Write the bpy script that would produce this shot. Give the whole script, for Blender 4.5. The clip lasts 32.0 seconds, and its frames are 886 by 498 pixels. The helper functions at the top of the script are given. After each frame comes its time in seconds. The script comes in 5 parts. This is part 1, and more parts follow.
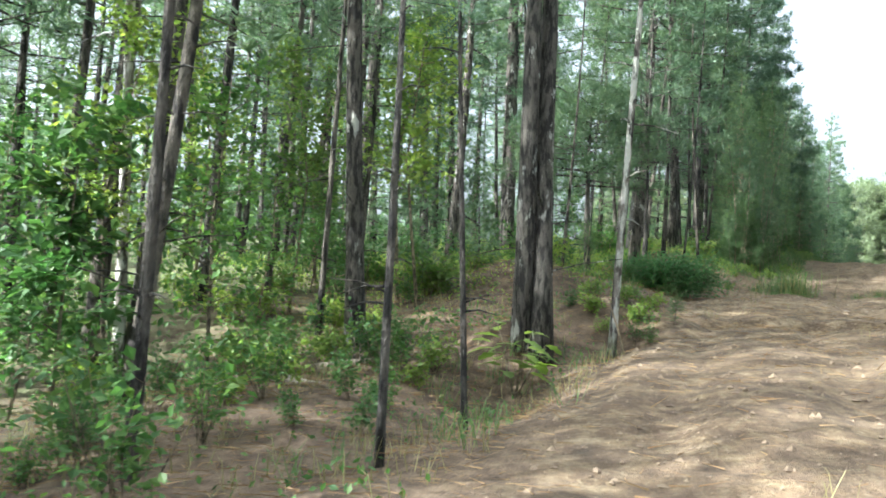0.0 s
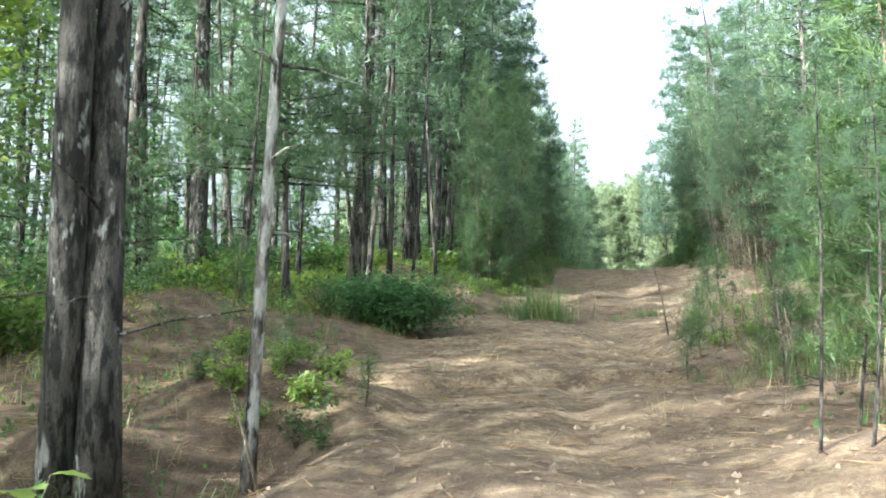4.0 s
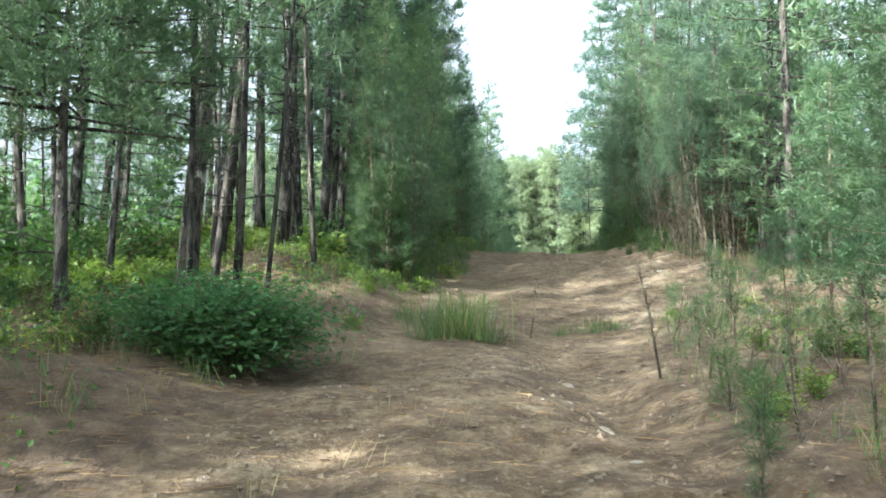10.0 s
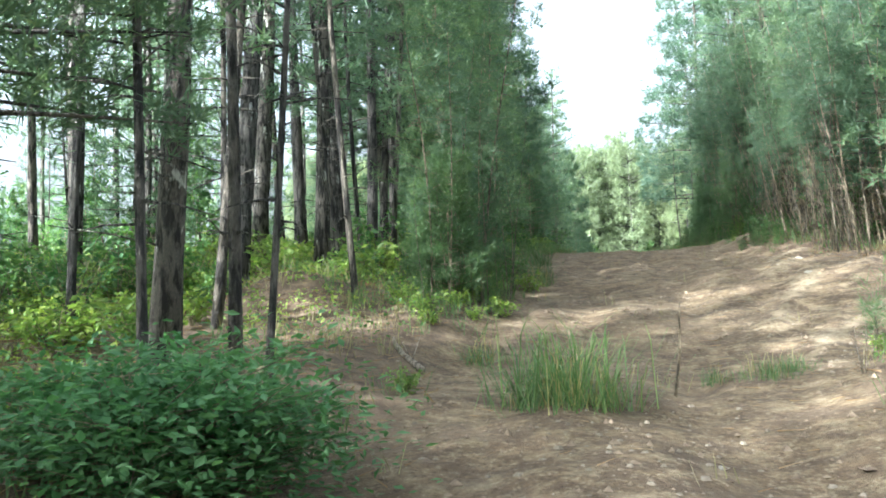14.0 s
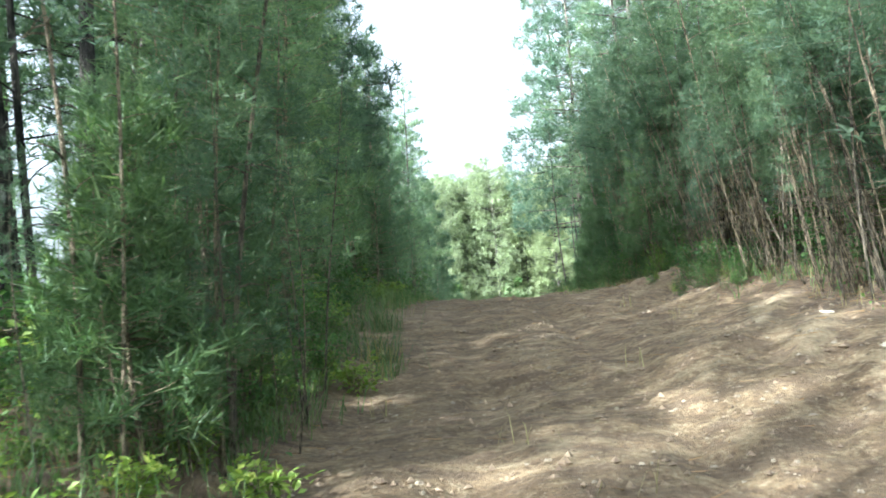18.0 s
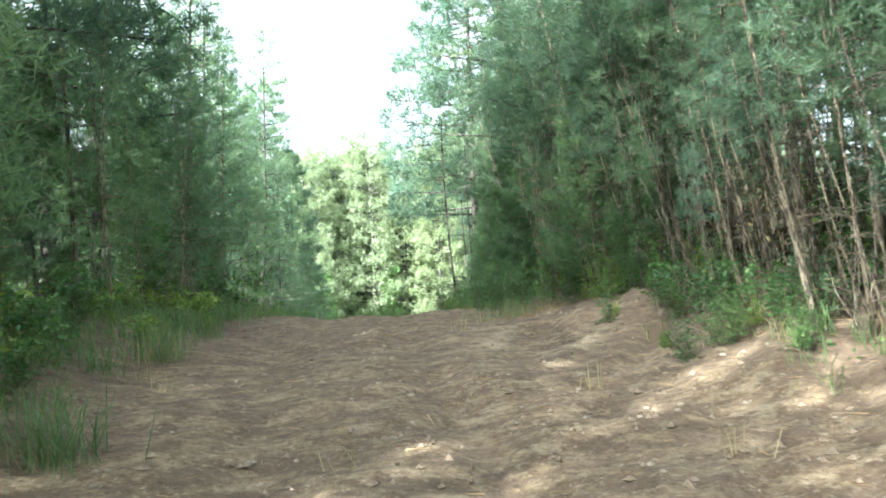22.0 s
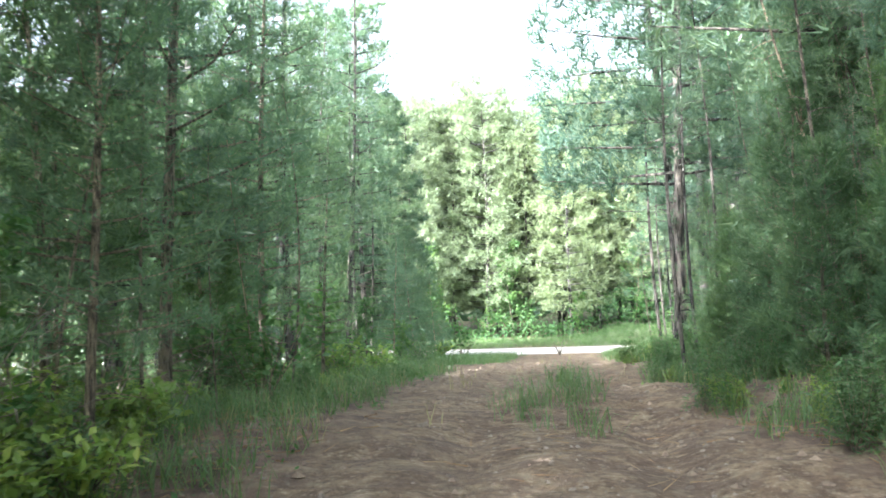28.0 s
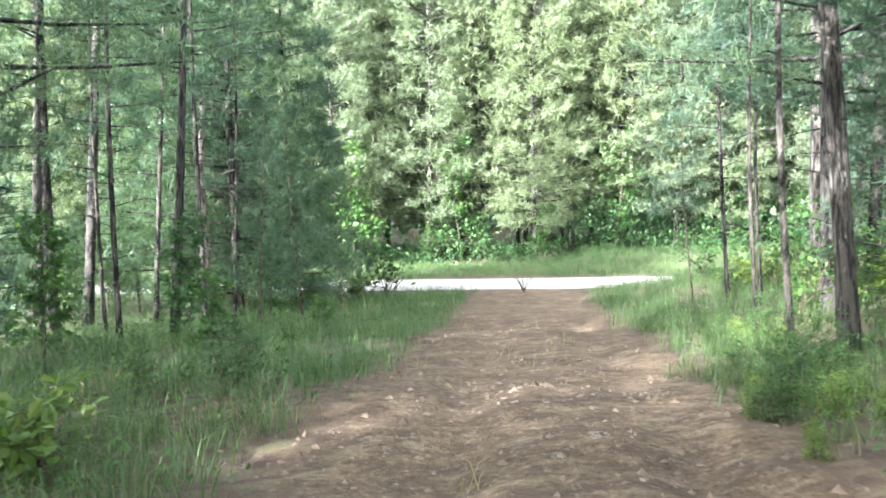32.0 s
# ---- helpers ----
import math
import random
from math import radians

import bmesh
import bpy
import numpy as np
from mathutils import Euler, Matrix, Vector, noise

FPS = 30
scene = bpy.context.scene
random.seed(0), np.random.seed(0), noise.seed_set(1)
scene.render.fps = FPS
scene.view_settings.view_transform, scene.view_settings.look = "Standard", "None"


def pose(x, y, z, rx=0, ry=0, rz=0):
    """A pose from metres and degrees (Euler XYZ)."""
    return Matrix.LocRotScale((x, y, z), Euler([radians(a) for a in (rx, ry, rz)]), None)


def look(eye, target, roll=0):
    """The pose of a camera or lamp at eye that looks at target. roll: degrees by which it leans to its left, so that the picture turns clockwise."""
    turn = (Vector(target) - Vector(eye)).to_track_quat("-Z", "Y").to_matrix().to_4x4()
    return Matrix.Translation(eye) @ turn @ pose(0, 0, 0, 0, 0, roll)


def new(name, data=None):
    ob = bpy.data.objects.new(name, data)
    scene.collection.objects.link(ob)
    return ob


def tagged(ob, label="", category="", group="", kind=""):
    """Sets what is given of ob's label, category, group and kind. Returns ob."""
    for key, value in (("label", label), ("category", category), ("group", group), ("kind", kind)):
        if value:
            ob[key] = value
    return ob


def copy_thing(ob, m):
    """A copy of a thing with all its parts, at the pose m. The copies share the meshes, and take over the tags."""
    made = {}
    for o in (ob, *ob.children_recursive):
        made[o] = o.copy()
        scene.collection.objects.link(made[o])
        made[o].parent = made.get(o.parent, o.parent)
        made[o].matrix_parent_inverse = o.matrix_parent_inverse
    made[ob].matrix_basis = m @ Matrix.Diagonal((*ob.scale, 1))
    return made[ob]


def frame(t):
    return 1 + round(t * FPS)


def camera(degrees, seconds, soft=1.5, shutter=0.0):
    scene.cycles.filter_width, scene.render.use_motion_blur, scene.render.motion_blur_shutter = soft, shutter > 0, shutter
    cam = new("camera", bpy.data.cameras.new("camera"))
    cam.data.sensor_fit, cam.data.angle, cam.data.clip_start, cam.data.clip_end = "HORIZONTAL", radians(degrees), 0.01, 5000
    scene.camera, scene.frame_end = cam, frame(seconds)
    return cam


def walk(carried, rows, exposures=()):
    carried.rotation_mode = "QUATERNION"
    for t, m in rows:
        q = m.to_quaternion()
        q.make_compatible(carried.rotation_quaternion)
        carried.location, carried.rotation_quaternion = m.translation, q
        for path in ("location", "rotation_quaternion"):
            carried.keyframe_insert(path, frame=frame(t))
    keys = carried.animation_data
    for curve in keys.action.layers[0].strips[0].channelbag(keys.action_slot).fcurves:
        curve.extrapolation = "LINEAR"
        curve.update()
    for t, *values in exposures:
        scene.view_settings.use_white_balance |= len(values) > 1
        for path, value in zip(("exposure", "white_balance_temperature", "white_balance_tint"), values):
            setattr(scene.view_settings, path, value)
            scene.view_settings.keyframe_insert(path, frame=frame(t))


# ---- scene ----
cam = camera(53.4, 32.0, soft=1.7, shutter=0.25)
PATH = [
    (0, (0.201, -6.912, 0.513), (-0.424, -5.021, 0.693), 3.2),
    (0.5, (0.166, -6.144, 0.651), (-0.392, -4.231, 0.827), 3.5),
    (1, (0.199, -5.266, 0.782), (-0.28, -3.332, 0.957), 3.4),
    (1.5, (0.217, -4.403, 0.879), (-0.181, -2.451, 1.058), 3.1),
    (2, (0.254, -3.59, 0.974), (-0.065, -1.625, 1.167), 2.7),
    (2.5, (0.311, -2.857, 1.087), (0.065, -0.882, 1.285), 2.2),
    (3, (0.348, -2.295, 1.19), (0.161, -0.313, 1.387), 1.8),
    (3.5, (0.418, -1.812, 1.268), (0.278, 0.173, 1.473), 1.0),
    (5.5, (0.535, 0.226, 1.622), (0.516, 2.214, 1.835), 0.2),
    (6, (0.501, 0.746, 1.743), (0.495, 2.734, 1.96), -0.1),
    (6.5, (0.519, 1.314, 1.799), (0.525, 3.302, 2.018), -0.2),
    (7, (0.476, 1.713, 1.885), (0.495, 3.701, 2.107), -0.0),
    (7.5, (0.451, 2.043, 1.921), (0.49, 4.029, 2.152), 1.0),
    (8, (0.467, 2.334, 1.943), (0.519, 4.32, 2.178), 1.7),
    (8.5, (0.529, 2.678, 1.986), (0.588, 4.663, 2.222), 1.8),
    (9, (0.616, 3.312, 2.002), (0.683, 5.298, 2.23), 1.7),
    (9.5, (0.675, 3.729, 2.039), (0.773, 5.719, 2.212), 1.0),
    (10, (0.644, 4.102, 2.062), (0.758, 6.093, 2.214), 0.7),
    (10.5, (0.678, 4.567, 2.119), (0.796, 6.559, 2.259), 0.5),
    (11, (0.61, 5.065, 2.159), (0.739, 7.058, 2.261), 0.9),
    (11.5, (0.544, 5.502, 2.211), (0.671, 7.496, 2.296), 1.5),
    (12, (0.595, 6.079, 2.261), (0.711, 8.074, 2.347), 1.5),
    (12.5, (0.626, 6.664, 2.31), (0.687, 8.661, 2.409), -0.2),
    (13, (0.556, 7.174, 2.373), (0.578, 9.17, 2.499), -0.4),
    (13.5, (0.62, 7.609, 2.466), (0.605, 9.603, 2.62), -1.1),
    (15.5, (0.639, 10.402, 2.821), (0.647, 12.397, 2.96), -4.0),
    (16, (0.771, 11.319, 2.929), (0.801, 13.314, 3.069), -4.2),
    (16.5, (1.025, 12.41, 3.022), (1.112, 14.401, 3.182), -4.9),
    (17, (1.235, 13.521, 3.103), (1.392, 15.506, 3.29), -5.9),
    (17.5, (1.437, 14.591, 3.202), (1.645, 16.57, 3.402), -5.4),
    (18, (1.627, 15.655, 3.345), (1.914, 17.622, 3.566), -4.6),
    (18.5, (1.934, 16.631, 3.458), (2.272, 18.588, 3.69), -4.1),
    (19, (2.323, 17.715, 3.626), (2.729, 19.66, 3.863), -4.3),
    (19.5, (2.506, 18.702, 3.724), (3.018, 20.624, 3.934), -2.6),
    (20, (2.844, 19.491, 3.887), (3.386, 21.406, 4.088), -2.0),
    (20.5, (3.078, 20.254, 4.045), (3.631, 22.165, 4.242), -2.5),
    (21, (3.148, 20.948, 4.169), (3.711, 22.856, 4.369), -2.3),
    (21.5, (3.282, 21.636, 4.263), (3.852, 23.544, 4.457), -2.4),
    (22, (3.372, 22.477, 4.369), (3.921, 24.394, 4.527), -3.5),
    (22.5, (3.625, 23.424, 4.423), (4.147, 25.349, 4.579), -3.3),
    (23, (3.798, 24.227, 4.485), (4.231, 26.175, 4.611), -5.2),
    (23.5, (4.073, 24.996, 4.638), (4.424, 26.962, 4.749), -6.9),
    (24, (4.015, 26.077, 4.852), (4.327, 28.051, 4.943), -7.6),
    (24.5, (4.037, 27.021, 5.077), (4.315, 28.999, 5.18), -7.7),
    (25, (4.106, 27.867, 5.292), (4.357, 29.848, 5.408), -7.8),
    (25.5, (4.112, 28.664, 5.39), (4.347, 30.646, 5.525), -7.0),
    (27.5, (4.403, 31.241, 5.687), (4.694, 33.216, 5.806), -2.6),
    (28, (4.595, 32.245, 5.749), (4.921, 34.217, 5.827), -1.8),
    (28.5, (4.861, 33.478, 5.855), (5.211, 35.447, 5.911), -1.3),
    (29, (5.367, 34.655, 5.97), (5.722, 36.622, 6.018), -1.1),
    (29.5, (5.635, 35.732, 6.006), (6.0, 37.698, 6.053), -1.0),
    (30, (6.065, 37.2, 6.119), (6.44, 39.164, 6.147), -0.5),
    (30.5, (6.421, 38.465, 5.878), (6.814, 40.426, 5.881), -1.2),
    (31, (6.733, 39.941, 5.895), (7.136, 41.9, 5.853), -0.9),
    (31.5, (7.049, 41.369, 5.826), (7.462, 43.323, 5.732), -0.9),
    (32, (7.23, 42.74, 5.731), (7.662, 44.688, 5.597), -0.9),
]
walk(cam, [(t, look(eye, target, roll)) for t, eye, target, roll in PATH], [(0, 2.28, 5650, 3), (1.2, 2.5, 5650, 3), (4.5, 2.45, 5600, 3), (5.6, 2.6, 5500, 4), (6.8, 2.25, 5550, 4), (8, 2.25, 5550, 4), (11, 2.4, 5600, 2), (14, 2.6, 5500, 3), (17, 2.55, 5500, 2), (20, 2.85, 5600, 1), (25, 3.25, 5550, 6), (28, 3.2, 5550, 10), (32, 2.9, 5550, 12)])

# ---- light ----
SUN_FROM = Vector((-0.74, -0.50, 0.50)).normalized()
world = bpy.data.worlds.new("sky")
scene.world = world
world.use_nodes = True
wn = world.node_tree
sky = wn.nodes.new("ShaderNodeTexSky")
sky.sky_type, sky.sun_disc = "NISHITA", False
sky.sun_elevation = math.asin(SUN_FROM.z)
sky.sun_rotation = math.atan2(SUN_FROM.x, SUN_FROM.y)
sky.dust_density, sky.air_density, sky.ozone_density = 9.0, 1.0, 0.3
bg = wn.nodes["Background"]
bg.inputs["Strength"].default_value = 0.14
pale = wn.nodes.new("ShaderNodeHueSaturation")
pale.inputs["Saturation"].default_value = 0.25
wn.links.new(sky.outputs["Color"], pale.inputs["Color"])
wn.links.new(pale.outputs["Color"], bg.inputs["Color"])
sun = new("sun", bpy.data.lights.new("sun", "SUN"))
sun.data.energy, sun.data.angle, sun.data.color = 4.9, radians(0.8), (1.0, 0.94, 0.83)
sun.matrix_world = look(SUN_FROM * 50, (0, 0, 0))


# ---- materials ----
def material(name):
    m = bpy.data.materials.new(name)
    m.use_nodes = True
    nt = m.node_tree
    return m, nt, nt.nodes["Principled BSDF"]


def node(nt, kind, **values):
    n = nt.nodes.new("ShaderNode" + kind)
    for key, value in values.items():
        n.inputs[key].default_value = value
    return n


def noise_node(nt, scale, detail=4.0, rough=0.55, stretch=None, space="Object"):
    co = nt.nodes.new("ShaderNodeTexCoord")
    n = node(nt, "TexNoise", Scale=scale, Detail=detail, Roughness=rough)
    if stretch:
        mp = nt.nodes.new("ShaderNodeMapping")
        mp.inputs["Scale"].default_value = stretch
        nt.links.new(co.outputs[space], mp.inputs["Vector"])
        nt.links.new(mp.outputs["Vector"], n.inputs["Vector"])
    else:
        nt.links.new(co.outputs[space], n.inputs["Vector"])
    return n


def ramp(nt, source, stops):
    r = nt.nodes.new("ShaderNodeValToRGB")
    els = r.color_ramp.elements
    while len(els) < len(stops):
        els.new(0.5)
    for e, (p, c) in zip(els, stops):
        e.position, e.color = p, (*c, 1)
    nt.links.new(source, r.inputs["Fac"])
    return r.outputs["Color"]


def mix(nt, fac, a, b, how="MIX"):
    n = nt.nodes.new("ShaderNodeMix")
    n.data_type, n.blend_type = "RGBA", how
    for key, v in ((0, fac), (6, a), (7, b)):
        if isinstance(v, (int, float)):
            n.inputs[key].default_value = v
        elif isinstance(v, tuple):
            n.inputs[key].default_value = (*v, 1)
        else:
            nt.links.new(v, n.inputs[key])
    return n.outputs[2]


def bump(nt, bs, source, strength, distance):
    b = node(nt, "Bump", Strength=strength, Distance=distance)
    nt.links.new(source, b.inputs["Height"])
    nt.links.new(b.outputs["Normal"], bs.inputs["Normal"])


def bark(name, dark, light, lichen=0.0, plate=9.0):
    m, nt, bs = material(name)
    a = noise_node(nt, plate, 5, 0.6, (1, 1, 0.22))
    b = noise_node(nt, plate * 5, 3, 0.6, (1, 1, 0.4))
    col = ramp(nt, a.outputs["Fac"], [(0.43, dark), (0.55, light)])
    fine = ramp(nt, b.outputs["Fac"], [(0.3, (0.6, 0.6, 0.6)), (0.7, (1.25, 1.2, 1.15))])
    col = mix(nt, 0.8, col, fine, "MULTIPLY")
    if lichen:
        c = noise_node(nt, 5.0, 4, 0.65, (1, 1, 0.35))
        k = ramp(nt, c.outputs["Fac"], [(0.60 - lichen * 0.2, (0, 0, 0)), (0.66 - lichen * 0.2, (1, 1, 1))])
        col = mix(nt, k, col, (0.52, 0.53, 0.49))
    info = nt.nodes.new("ShaderNodeObjectInfo")
    tone = ramp(nt, info.outputs["Random"], [(0.0, (0.75, 0.75, 0.78)), (1.0, (1.25, 1.18, 1.1))])
    col = mix(nt, 1.0, col, tone, "MULTIPLY")
    nt.links.new(col, bs.inputs["Base Color"])
    bs.inputs["Roughness"].default_value = 0.92
    add = nt.nodes.new("ShaderNodeMath")
    nt.links.new(a.outputs["Fac"], add.inputs[0])
    nt.links.new(b.outputs["Fac"], add.inputs[1])
    bump(nt, bs, add.outputs[0], 1.0, 0.05)
    return m


def foliage(name, stops, through_light=0.35, rough=0.55, spread=0.25):
    m, nt, bs = material(name)
    geo = nt.nodes.new("ShaderNodeNewGeometry")
    info = nt.nodes.new("ShaderNodeObjectInfo")
    patch = noise_node(nt, 0.9, 3, 0.6)
    add = nt.nodes.new("ShaderNodeMath")
    add.operation = "MULTIPLY_ADD"
    nt.links.new(geo.outputs["Random Per Island"], add.inputs[0])
    add.inputs[1].default_value = 0.55
    sub = nt.nodes.new("ShaderNodeMath")
    sub.operation = "MULTIPLY_ADD"
    nt.links.new(patch.outputs["Fac"], sub.inputs[0])
    sub.inputs[1].default_value, sub.inputs[2].default_value = 0.9, -0.22
    nt.links.new(sub.outputs[0], add.inputs[2])
    col = ramp(nt, add.outputs[0], stops)
    tone = ramp(nt, info.outputs["Random"], [(0.0, (1 - spread, 1 - spread * 0.7, 1 - spread * 0.6)), (1.0, (1 + spread, 1 + spread * 0.9, 1 - spread * 0.2))])
    col = mix(nt, 1.0, col, tone, "MULTIPLY")
    nt.links.new(col, bs.inputs["Base Color"])
    bs.inputs["Roughness"].default_value = rough
    tl = nt.nodes.new("ShaderNodeBsdfTranslucent")
    bright = mix(nt, 1.0, col, (1.35, 1.45, 0.95), "MULTIPLY")
    nt.links.new(bright, tl.inputs["Color"])
    mx = nt.nodes.new("ShaderNodeMixShader")
    mx.inputs[0].default_value = through_light
    nt.links.new(bs.outputs[0], mx.inputs[1])
    nt.links.new(tl.outputs[0], mx.inputs[2])
    nt.links.new(mx.outputs[0], nt.nodes["Material Output"].inputs["Surface"])
    return m


def plain(name, a, b, scale=8.0, rough=0.85, depth=0.01, stretch=None):
    m, nt, bs = material(name)
    n = noise_node(nt, scale, 5, 0.6, stretch)
    f = noise_node(nt, scale * 7, 3, 0.6, stretch)
    col = ramp(nt, n.outputs["Fac"], [(0.33, a), (0.68, b)])
    col = mix(nt, 0.6, col, ramp(nt, f.outputs["Fac"], [(0.3, (0.6, 0.6, 0.6)), (0.7, (1.25, 1.25, 1.25))]), "MULTIPLY")
    nt.links.new(col, bs.inputs["Base Color"])
    bs.inputs["Roughness"].default_value = rough
    bump(nt, bs, f.outputs["Fac"], 0.6, depth)
    return m


PINE_BARK = bark("pine_bark", (0.016, 0.014, 0.013), (0.125, 0.115, 0.10))
FURROWED = bark("furrowed_pine_bark", (0.022, 0.020, 0.018), (0.135, 0.125, 0.11), lichen=0.07, plate=16)
# white lichen, spread wider to paint in the trunk's sun-whitened side
PALE_BARK = bark("lichen_and_sun_bark", (0.05, 0.045, 0.040), (0.24, 0.225, 0.205), lichen=0.7, plate=12)
SAPLING_BARK = bark("sapling_bark", (0.085, 0.072, 0.052), (0.30, 0.255, 0.18), plate=22)
DEAD_WOOD = bark("dead_wood", (0.14, 0.12, 0.10), (0.40, 0.36, 0.30), plate=18)
NEEDLES = foliage("pine_needles", [(0.0, (0.048, 0.086, 0.062)), (0.4, (0.082, 0.132, 0.092)), (0.75, (0.126, 0.174, 0.115)), (1.0, (0.19, 0.21, 0.13))], 0.44)
SOFT_NEEDLES = foliage("soft_pine_needles", [(0.0, (0.07, 0.118, 0.082)), (0.5, (0.115, 0.175, 0.112)), (1.0, (0.19, 0.225, 0.14))], 0.5)
YOUNG_NEEDLES = foliage("young_pine_needles", [(0.0, (0.040, 0.078, 0.038)), (0.5, (0.080, 0.134, 0.062)), (1.0, (0.155, 0.195, 0.085))], 0.4)
# far pines' needles: sunlight and haze are put into this paler green
FAR_NEEDLES = foliage("haze_paled_needles", [(0.0, (0.13, 0.165, 0.105)), (0.5, (0.165, 0.20, 0.13)), (1.0, (0.20, 0.23, 0.15))], 0.45, 0.8, 0.15)
BROAD = foliage("broad_leaves", [(0.0, (0.032, 0.080, 0.030)), (0.5, (0.068, 0.140, 0.045)), (1.0, (0.16, 0.22, 0.07))], 0.42)
# the leaves' own yellow-green, lifted to stand in for sun and haze on undergrowth
YELLOWISH = foliage("yellow_green_leaves", [(0.0, (0.085, 0.15, 0.04)), (0.5, (0.17, 0.24, 0.06)), (1.0, (0.32, 0.34, 0.09))], 0.45)
DARK_LEAF = foliage("dark_shrub_leaves", [(0.0, (0.038, 0.10, 0.045)), (0.5, (0.075, 0.165, 0.07)), (1.0, (0.13, 0.23, 0.10))], 0.42)
BROWN_LEAF = foliage("rusty_dry_leaves", [(0.0, (0.075, 0.05, 0.028)), (0.5, (0.13, 0.095, 0.05)), (1.0, (0.19, 0.16, 0.075))], 0.3)
GRASS = foliage("grass_blades", [(0.0, (0.05, 0.100, 0.042)), (0.5, (0.088, 0.150, 0.062)), (1.0, (0.18, 0.22, 0.10))], 0.4)
DRY_GRASS = foliage("dry_grass_blades", [(0.0, (0.14, 0.12, 0.05)), (0.5, (0.26, 0.22, 0.11)), (1.0, (0.38, 0.33, 0.19))], 0.3)
STRAW = foliage("pine_straw", [(0.0, (0.12, 0.065, 0.035)), (0.5, (0.24, 0.14, 0.075)), (1.0, (0.38, 0.26, 0.15))], 0.15, 0.8)
STONE = plain("pale_sandstone", (0.26, 0.22, 0.17), (0.46, 0.41, 0.33), 6.0)
PEBBLE = plain("dusty_pebbles", (0.13, 0.10, 0.07), (0.30, 0.25, 0.19), 6.0)
CLOD = plain("dry_clay_clod", (0.13, 0.09, 0.06), (0.27, 0.20, 0.135), 9.0)


def ground_material():
    m, nt, bs = material("forest_soil")
    at = nt.nodes.new("ShaderNodeAttribute")
    at.attribute_name = "cover"
    sep = nt.nodes.new("ShaderNodeSeparateColor")
    nt.links.new(at.outputs["Color"], sep.inputs[0])
    big = noise_node(nt, 0.8, 5, 0.6)
    mid = noise_node(nt, 4.5, 5, 0.6)
    fine = noise_node(nt, 38.0, 5, 0.7)
    fibre = noise_node(nt, 60.0, 3, 0.6, (1, 0.18, 1))
    litter = ramp(nt, mid.outputs["Fac"], [(0.30, (0.056, 0.038, 0.025)), (0.50, (0.125, 0.086, 0.055)), (0.72, (0.225, 0.162, 0.108))])
    litter = mix(nt, 0.7, litter, ramp(nt, fibre.outputs["Fac"], [(0.3, (0.5, 0.48, 0.46)), (0.7, (1.45, 1.4, 1.35))]), "MULTIPLY")
    dirt = ramp(nt, mid.outputs["Fac"], [(0.3, (0.094, 0.061, 0.033)), (0.5, (0.163, 0.111, 0.062)), (0.72, (0.26, 0.190, 0.112))])
    dirt = mix(nt, 0.7, dirt, ramp(nt, fine.outputs["Fac"], [(0.3, (0.5, 0.48, 0.46)), (0.7, (1.4, 1.37, 1.33))]), "MULTIPLY")
    sand = ramp(nt, fine.outputs["Fac"], [(0.3, (0.23, 0.178, 0.112)), (0.7, (0.39, 0.32, 0.215))])
    moss = ramp(nt, fine.outputs["Fac"], [(0.3, (0.045, 0.070, 0.022)), (0.7, (0.12, 0.14, 0.055))])

    fleck = noise_node(nt, 17.0, 6, 0.68)
    speck = ramp(nt, fleck.outputs["Fac"], [(0.55, (0, 0, 0)), (0.64, (0.8, 0.8, 0.8))])
    dirt = mix(nt, speck, dirt, sand)
    patchy = noise_node(nt, 2.6, 9, 0.72, (0.8, 1.5, 1))
    dirt = mix(nt, ramp(nt, patchy.outputs["Fac"], [(0.47, (0, 0, 0)), (0.56, (0.55, 0.55, 0.55))]), dirt, (0.085, 0.058, 0.038))
    dirt = mix(nt, ramp(nt, patchy.outputs["Fac"], [(0.36, (0.6, 0.6, 0.6)), (0.44, (0, 0, 0))]), dirt, sand)
    dark = ramp(nt, fleck.outputs["Fac"], [(0.34, (0.5, 0.46, 0.42)), (0.46, (1, 1, 1))])
    dirt = mix(nt, 1.0, dirt, dark, "MULTIPLY")
    col = litter
    for channel, layer in ((sep.outputs[0], dirt), (sep.outputs[2], moss), (sep.outputs[1], sand)):
        s = nt.nodes.new("ShaderNodeMath")
        s.operation = "MULTIPLY_ADD"
        nt.links.new(mid.outputs["Fac"], s.inputs[0])
        s.inputs[1].default_value = 0.9
        nt.links.new(channel, s.inputs[2])
        s2 = nt.nodes.new("ShaderNodeMath")
        s2.operation = "MULTIPLY_ADD"
        nt.links.new(big.outputs["Fac"], s2.inputs[0])
        s2.inputs[1].default_value = 0.5
        nt.links.new(s.outputs[0], s2.inputs[2])
        mr = node(nt, "MapRange")
        mr.inputs["From Min"].default_value, mr.inputs["From Max"].default_value = 1.02, 1.40
        nt.links.new(s2.outputs[0], mr.inputs["Value"])
        col = mix(nt, mr.outputs[0], col, layer)
    nt.links.new(col, bs.inputs["Base Color"])
    bs.inputs["Roughness"].default_value = 0.95
    s = nt.nodes.new("ShaderNodeMath")
    nt.links.new(mid.outputs["Fac"], s.inputs[0])
    nt.links.new(fleck.outputs["Fac"], s.inputs[1])
    s3 = nt.nodes.new("ShaderNodeMath")
    s3.operation = "MULTIPLY_ADD"
    nt.links.new(fine.outputs["Fac"], s3.inputs[0])
    s3.inputs[1].default_value = 0.7
    nt.links.new(s.outputs[0], s3.inputs[2])
    bump(nt, bs, s3.outputs[0], 0.8, 0.04)
    return m


SOIL = ground_material()
